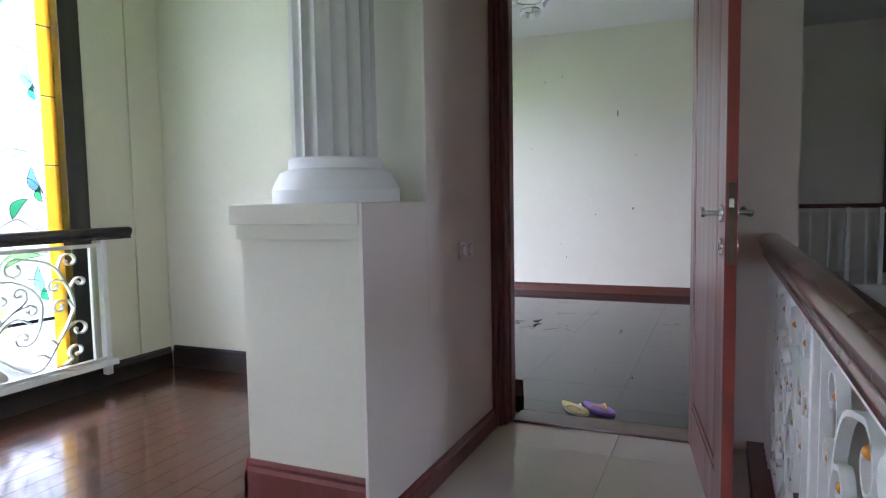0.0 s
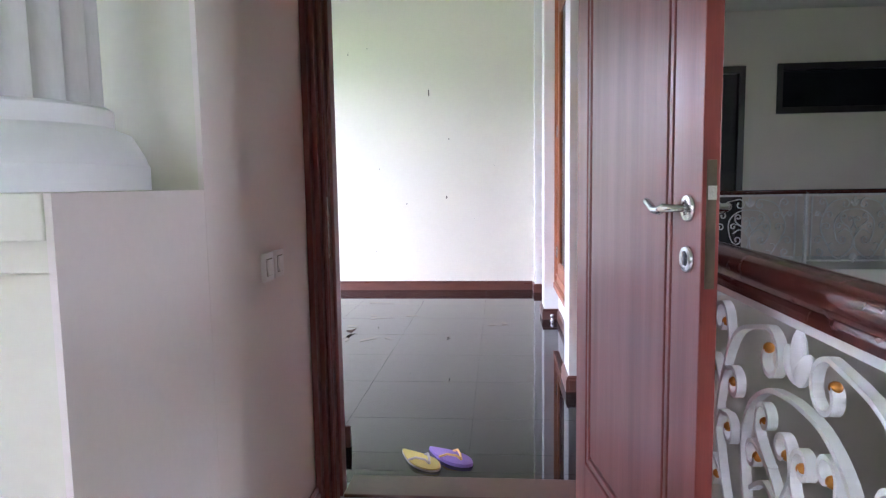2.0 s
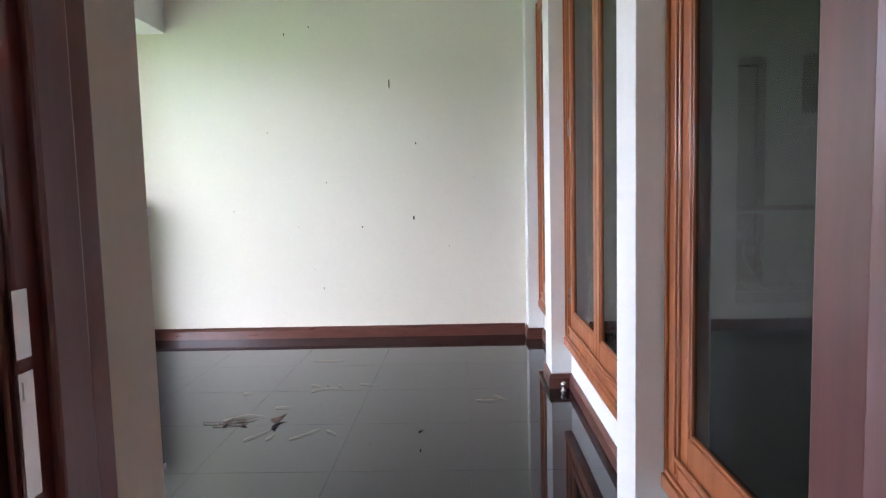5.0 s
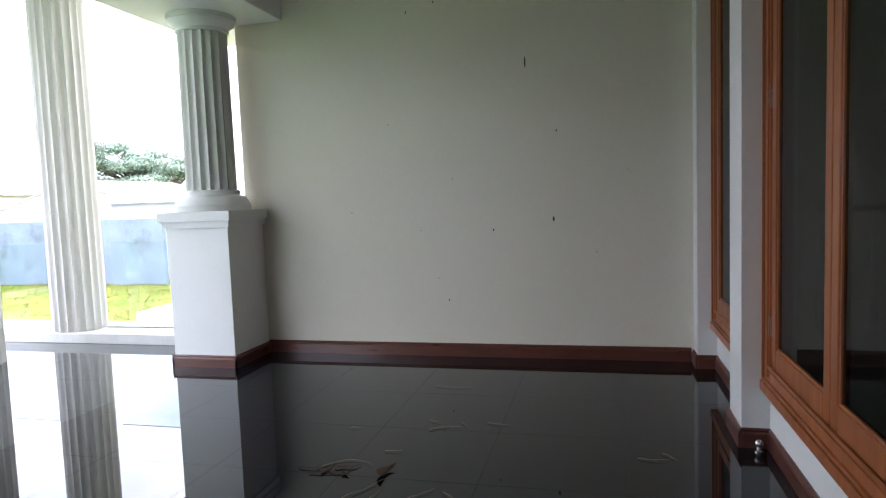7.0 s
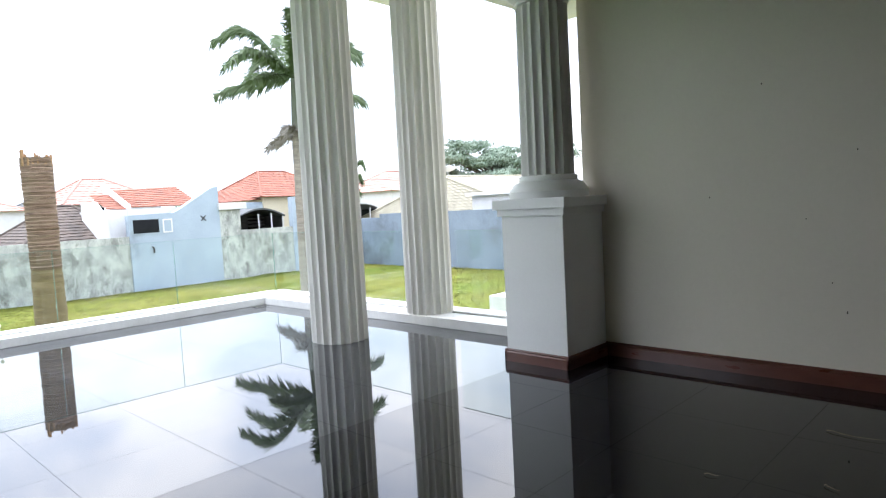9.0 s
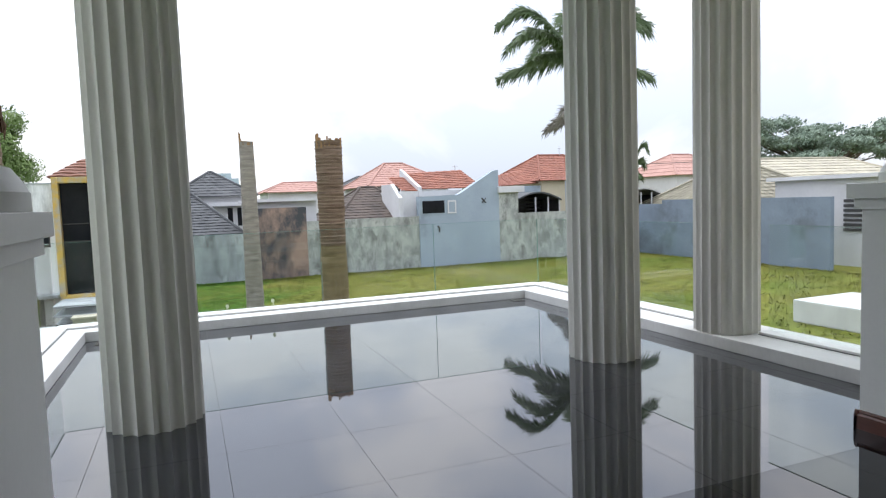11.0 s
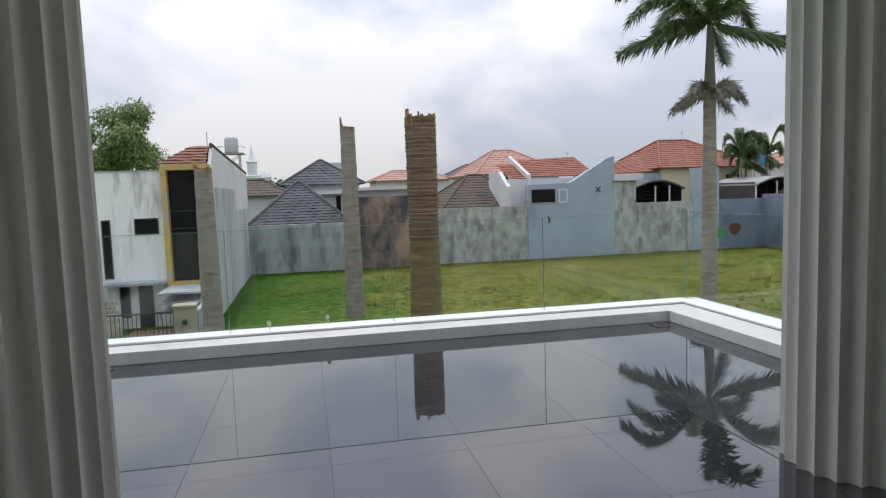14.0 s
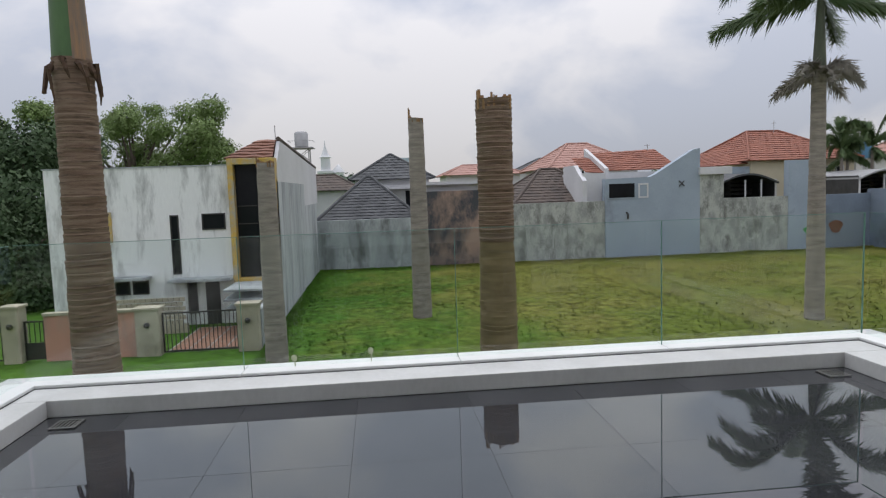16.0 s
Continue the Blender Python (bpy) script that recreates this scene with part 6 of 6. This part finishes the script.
# grass
rg = random.Random(11)
verts, faces = [], []
for k in range(80000):
    edge = rg.random()
    if edge < 0.10:
        x, y = -44.98 + abs(rg.gauss(0, 0.35)), rg.uniform(2.7, 41)
    elif edge < 0.15:
        x, y = rg.uniform(-44, -20), 2.66 + abs(rg.gauss(0, 0.3))
    elif edge < 0.18:
        x, y = rg.uniform(-45, -15), 40.9 - abs(rg.gauss(0, 0.35))
    else:
        x, y = rg.uniform(-44.9, -14), rg.uniform(2.7, 40.8)
    thick = noise.noise(Vector((x * 0.5, y * 0.5, 3))) + 0.5 * noise.noise(Vector((x * 0.13, y * 0.13, 9)))
    if edge > 0.18 and thick < rg.uniform(-0.9, 0.3):
        continue
    h = rg.uniform(0.018, 0.05) * (1 + max(0, thick)) * (2.2 if edge < 0.18 and rg.random() < 0.6 else 1)
    a, w = rg.uniform(0.15, 2.99), rg.uniform(0.025, 0.05)
    dx, dy = w * math.cos(a), w * math.sin(a)
    lx, ly = rg.uniform(-0.05, 0.05), rg.uniform(-0.05, 0.05)
    i = len(verts)
    verts += [(x - dx, y - dy, GZ - 0.01), (x + dx, y + dy, GZ - 0.01), (x + dx * 0.7 + lx, y + dy * 0.7 + ly, GZ + h), (x - dx * 0.9 + lx, y - dy * 0.9 + ly, GZ + h * 0.8)]
    faces.append((i, i + 1, i + 2, i + 3))
me = bpy.data.meshes.new("lawn_grass")
me.from_pydata(verts, [], faces)
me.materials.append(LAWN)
me.polygons.foreach_set("use_smooth", [True] * len(me.polygons))
me.normals_split_custom_set_from_vertices([(0, 0, 1)] * len(me.vertices))
tagged(new("lawn_grass", me), "uneven green grass tufts over the lawn", "grass", kind="stuff")

# ---- small things ----
for y, z in ((6.0, 0.135), (6.49, 0.155)):
    sp = thing("dried_splash", "pale green dried splash on the balustrade glass", "splash", "splashes on the glass", (XG + 0.0055, y, z))
    part("blob", ball((0.001, 0, 0.012), 0.5, segs=10, scale=(0.004, 0.038, 0.046)), SPLASH, sp)
    part("drip", ball((0.001, 0.003, -0.025), 0.5, segs=8, scale=(0.003, 0.008, 0.07)), SPLASH, sp)


def sandal(x, y, ang, sole, strap, label):
    s = thing("flip_flop", label, "flip-flop", "pair of flip-flops", (x, y, ZB))
    s.rotation_euler = (0, 0, radians(ang))
    out = []
    for k in range(28):
        a = 2 * math.pi * k / 28
        px = 0.138 * math.cos(a)
        w = 0.046 + 0.010 * math.cos(a)
        out.append((px, w * math.sin(a) * (1 - 0.12 * math.cos(2 * a)) + 0.006 * math.sin(a * 2)))
    part("sole", prism(out, "z", 0.001, 0.016), sole, s)
    part("edge", prism([(a * 1.015, b * 1.03) for a, b in out], "z", 0.0015, 0.010), STRAP_W if sole is FOAM_Y else FOAM_P, s)
    for e in (-1, 1):
        part("strap", tube([(0.075, 0, 0.018), (0.06, e * 0.012, 0.034), (0.02, e * 0.034, 0.036), (-0.02, e * 0.046, 0.015)], 0.0055, 8), strap, s)
    part("toe_post", tube([(0.078, 0, 0.012), (0.075, 0, 0.03)], 0.006, 8), strap, s)
    return s


sandal(1.375, 4.56, -48, FOAM_Y, STRAP_W, "yellow foam flip-flop with pale straps")
sandal(1.51, 4.605, -42, FOAM_P, STRAP_O, "purple foam flip-flop with orange straps")


def twig(x, y, ln, ang, curl, seed, label="thin dry curled twig on the black tiles", mat=TWIG, r=0.0022):
    rng = random.Random(seed)
    t = thing("twig", label, "twig", "twigs on the terrace", (x, y, ZB))
    pts, a = [(0, 0, 0.005)], radians(ang)
    for k in range(8):
        a += curl * 0.07 + rng.uniform(-0.16, 0.16)
        px, py, _ = pts[-1]
        pts.append((px + ln / 8 * math.cos(a), py + ln / 8 * math.sin(a), 0.005 + 0.006 * rng.random()))
    part("stem", tube(pts, [r * (1 - 0.08 * k) for k in range(9)], 5), mat, t)
    return t


PALE_TWIGS = ((0.35, 8.53, 0.27, -28, 0.9), (0.53, 7.69, 0.19, 62, -2.2), (0.50, 7.84, 0.07, -35, 0), (0.69, 7.83, 0.09, -35, -1), (0.84, 7.85, 0.14, -20, 1), (0.07, 7.66, 0.06, 0, 0), (0.38, 7.36, 0.09, -5, 1), (0.13, 7.13, 0.29, 65, -2.2), (0.36, 6.82, 0.26, 62, 0.5), (0.48, 6.83, 0.1, 62, 1.5), (0.61, 6.83, 0.2, 38, 0), (0.79, 6.95, 0.1, -45, 0), (1.65, 7.46, 0.17, -35, 2.6), (1.77, 7.53, 0.1, -25, -1))
for k, (x, y, ln, ang, curl) in enumerate(PALE_TWIGS):
    twig(x, y, ln, ang, curl, k)
for k, (x, y, ln, ang, curl) in enumerate(((0.02, 7.10, 0.13, -10, 1), (0.10, 7.04, 0.19, 28, -1), (0.16, 7.04, 0.17, 65, 1), (0.27, 7.04, 0.15, 105, -1), (0.11, 7.11, 0.16, -28, 1), (0.2, 7.12, 0.12, 10, 2))):
    twig(x, y, ln, ang, curl, 40 + k, "dark rotted twig in a tangle on the tiles", BROWN_LEAF, 0.003)
for x, y, s, turn in ((0.24, 7.12, 0.5, 20), (0.17, 7.08, 0.4, 80), (0.485, 7.10, 1.0, 78), (0.28, 7.07, 0.4, 140), (1.33, 6.94, 0.3, 60)):
    lf = thing("dead_leaf", "curled dry brown leaf on the black tiles", "leaf", "dead leaves on the terrace", (x, y, ZB + 0.002))
    o = leaf_outline(0, 0, 0.16 * s, 0.035 * s, radians(turn))
    bm = prism(o, "z", 0.0, 0.002)
    for v in bm.verts:
        v.co.z += 0.004 + 6.0 * s * v.co.x * v.co.x + 3.0 * v.co.y * v.co.y
    part("blade", bm, BROWN_LEAF, lf)
for k, (x, z, w, h) in enumerate(((0.94, 2.31, 0.012, 0.09), (1.17, 1.77, 0.01, 0.02), (1.135, 1.085, 0.016, 0.04), (0.655, 1.01, 0.012, 0.018), (0.33, 1.43, 0.006, 0.015), (-0.55, 1.18, 0.008, 0.012), (0.27, 0.44, 0.008, 0.02), (0.19, 0.62, 0.006, 0.012), (-0.01, 2.78, 0.008, 0.03), (0.22, 2.84, 0.01, 0.02), (1.46, 0.82, 0.006, 0.01), (-0.2, 1.9, 0.007, 0.012), (1.7, 1.45, 0.006, 0.01), (0.05, 1.02, 0.006, 0.01))):
    d = thing("wall_speck", "small dark dirt speck stuck on the porch wall", "dirt speck", "dirt specks on the wall", (x, YF - 0.0025, z))
    part("dirt", ball((0, 0, 0), 0.5, segs=8, scale=(w, 0.006, h)), MARK, d)

# ---- tiles and planks ----
TS = 0.675


def tile_mesh(name, w, d, mat):
    bm = box(-w / 2, w / 2, -d / 2, d / 2, -0.006, 0, 0.0007)
    me = bpy.data.meshes.new(name)
    bmesh.ops.recalc_face_normals(bm, faces=bm.faces)
    bm.to_mesh(me)
    bm.free()
    me.materials.append(mat)
    return me


def lay(parent, name, x0, x1, y0, y1, ox, oy, w, d, z, mat, gap=0.003, stagger=0.0, skip=None):
    cache = {}
    i0, i1 = math.floor((x0 - ox) / w), math.ceil((x1 - ox) / w)
    for i in range(i0, i1):
        off = oy + stagger * d * (i % 2)
        for j in range(math.floor((y0 - off) / d), math.ceil((y1 - off) / d)):
            a, b = max(x0, ox + i * w), min(x1, ox + (i + 1) * w)
            c, e = max(y0, off + j * d), min(y1, off + (j + 1) * d)
            if b - a < 0.02 or e - c < 0.02:
                continue
            key = (round(b - a, 3), round(e - c, 3))
            if key not in cache:
                cache[key] = tile_mesh(name, b - a - gap, e - c - gap, mat)
            t = new(name, cache[key])
            t.location = ((a + b) / 2, (c + e) / 2, z)
            t.parent = parent


lay(floor_terrace, "tile", -1.775, 2.30, 4.655, 9.385, 0.25, 5.76 - 0.65, TS, 0.65, ZB, BLACK_TILE, 0.0010)
# open terrace: the tile copy with the sky's brightness painted in
lay(floor_terrace, "tile", -6.77, -1.775, 4.655, 9.385, 0.25, 5.76 - 0.65, TS, 0.65, ZB, SKY_TILE, 0.0014)
lay(floor_terrace, "tile", 0.96, 2.30, 4.335, 4.655, 0.25, 5.76 - 0.65, TS, 0.65, ZB, BLACK_TILE, 0.0010)
lay(floor_terrace, "tile", -6.77, -1.97, 9.386, 9.525, 0.25, 9.386, TS, 0.65, ZB, SKY_TILE, 0.0014)
lay(floor_hall, "tile", 1.042, 2.30, -2.99, 4.15, 1.70 - TS * 2, 3.85, TS, 0.65, 0.0, CREAM_TILE)
lay(floor_wood, "plank", -1.42, 0.985, -2.99, 4.16, 0.0, 0.0, 0.11, 0.9, 0.095, PLANK, 0.002, 0.5)
lay(dw, "paver", -28.2, -24.5, -0.45, 1.85, -28.2, -0.45, 0.9, 0.6, GZ + 0.03, PAVER, 0.06)
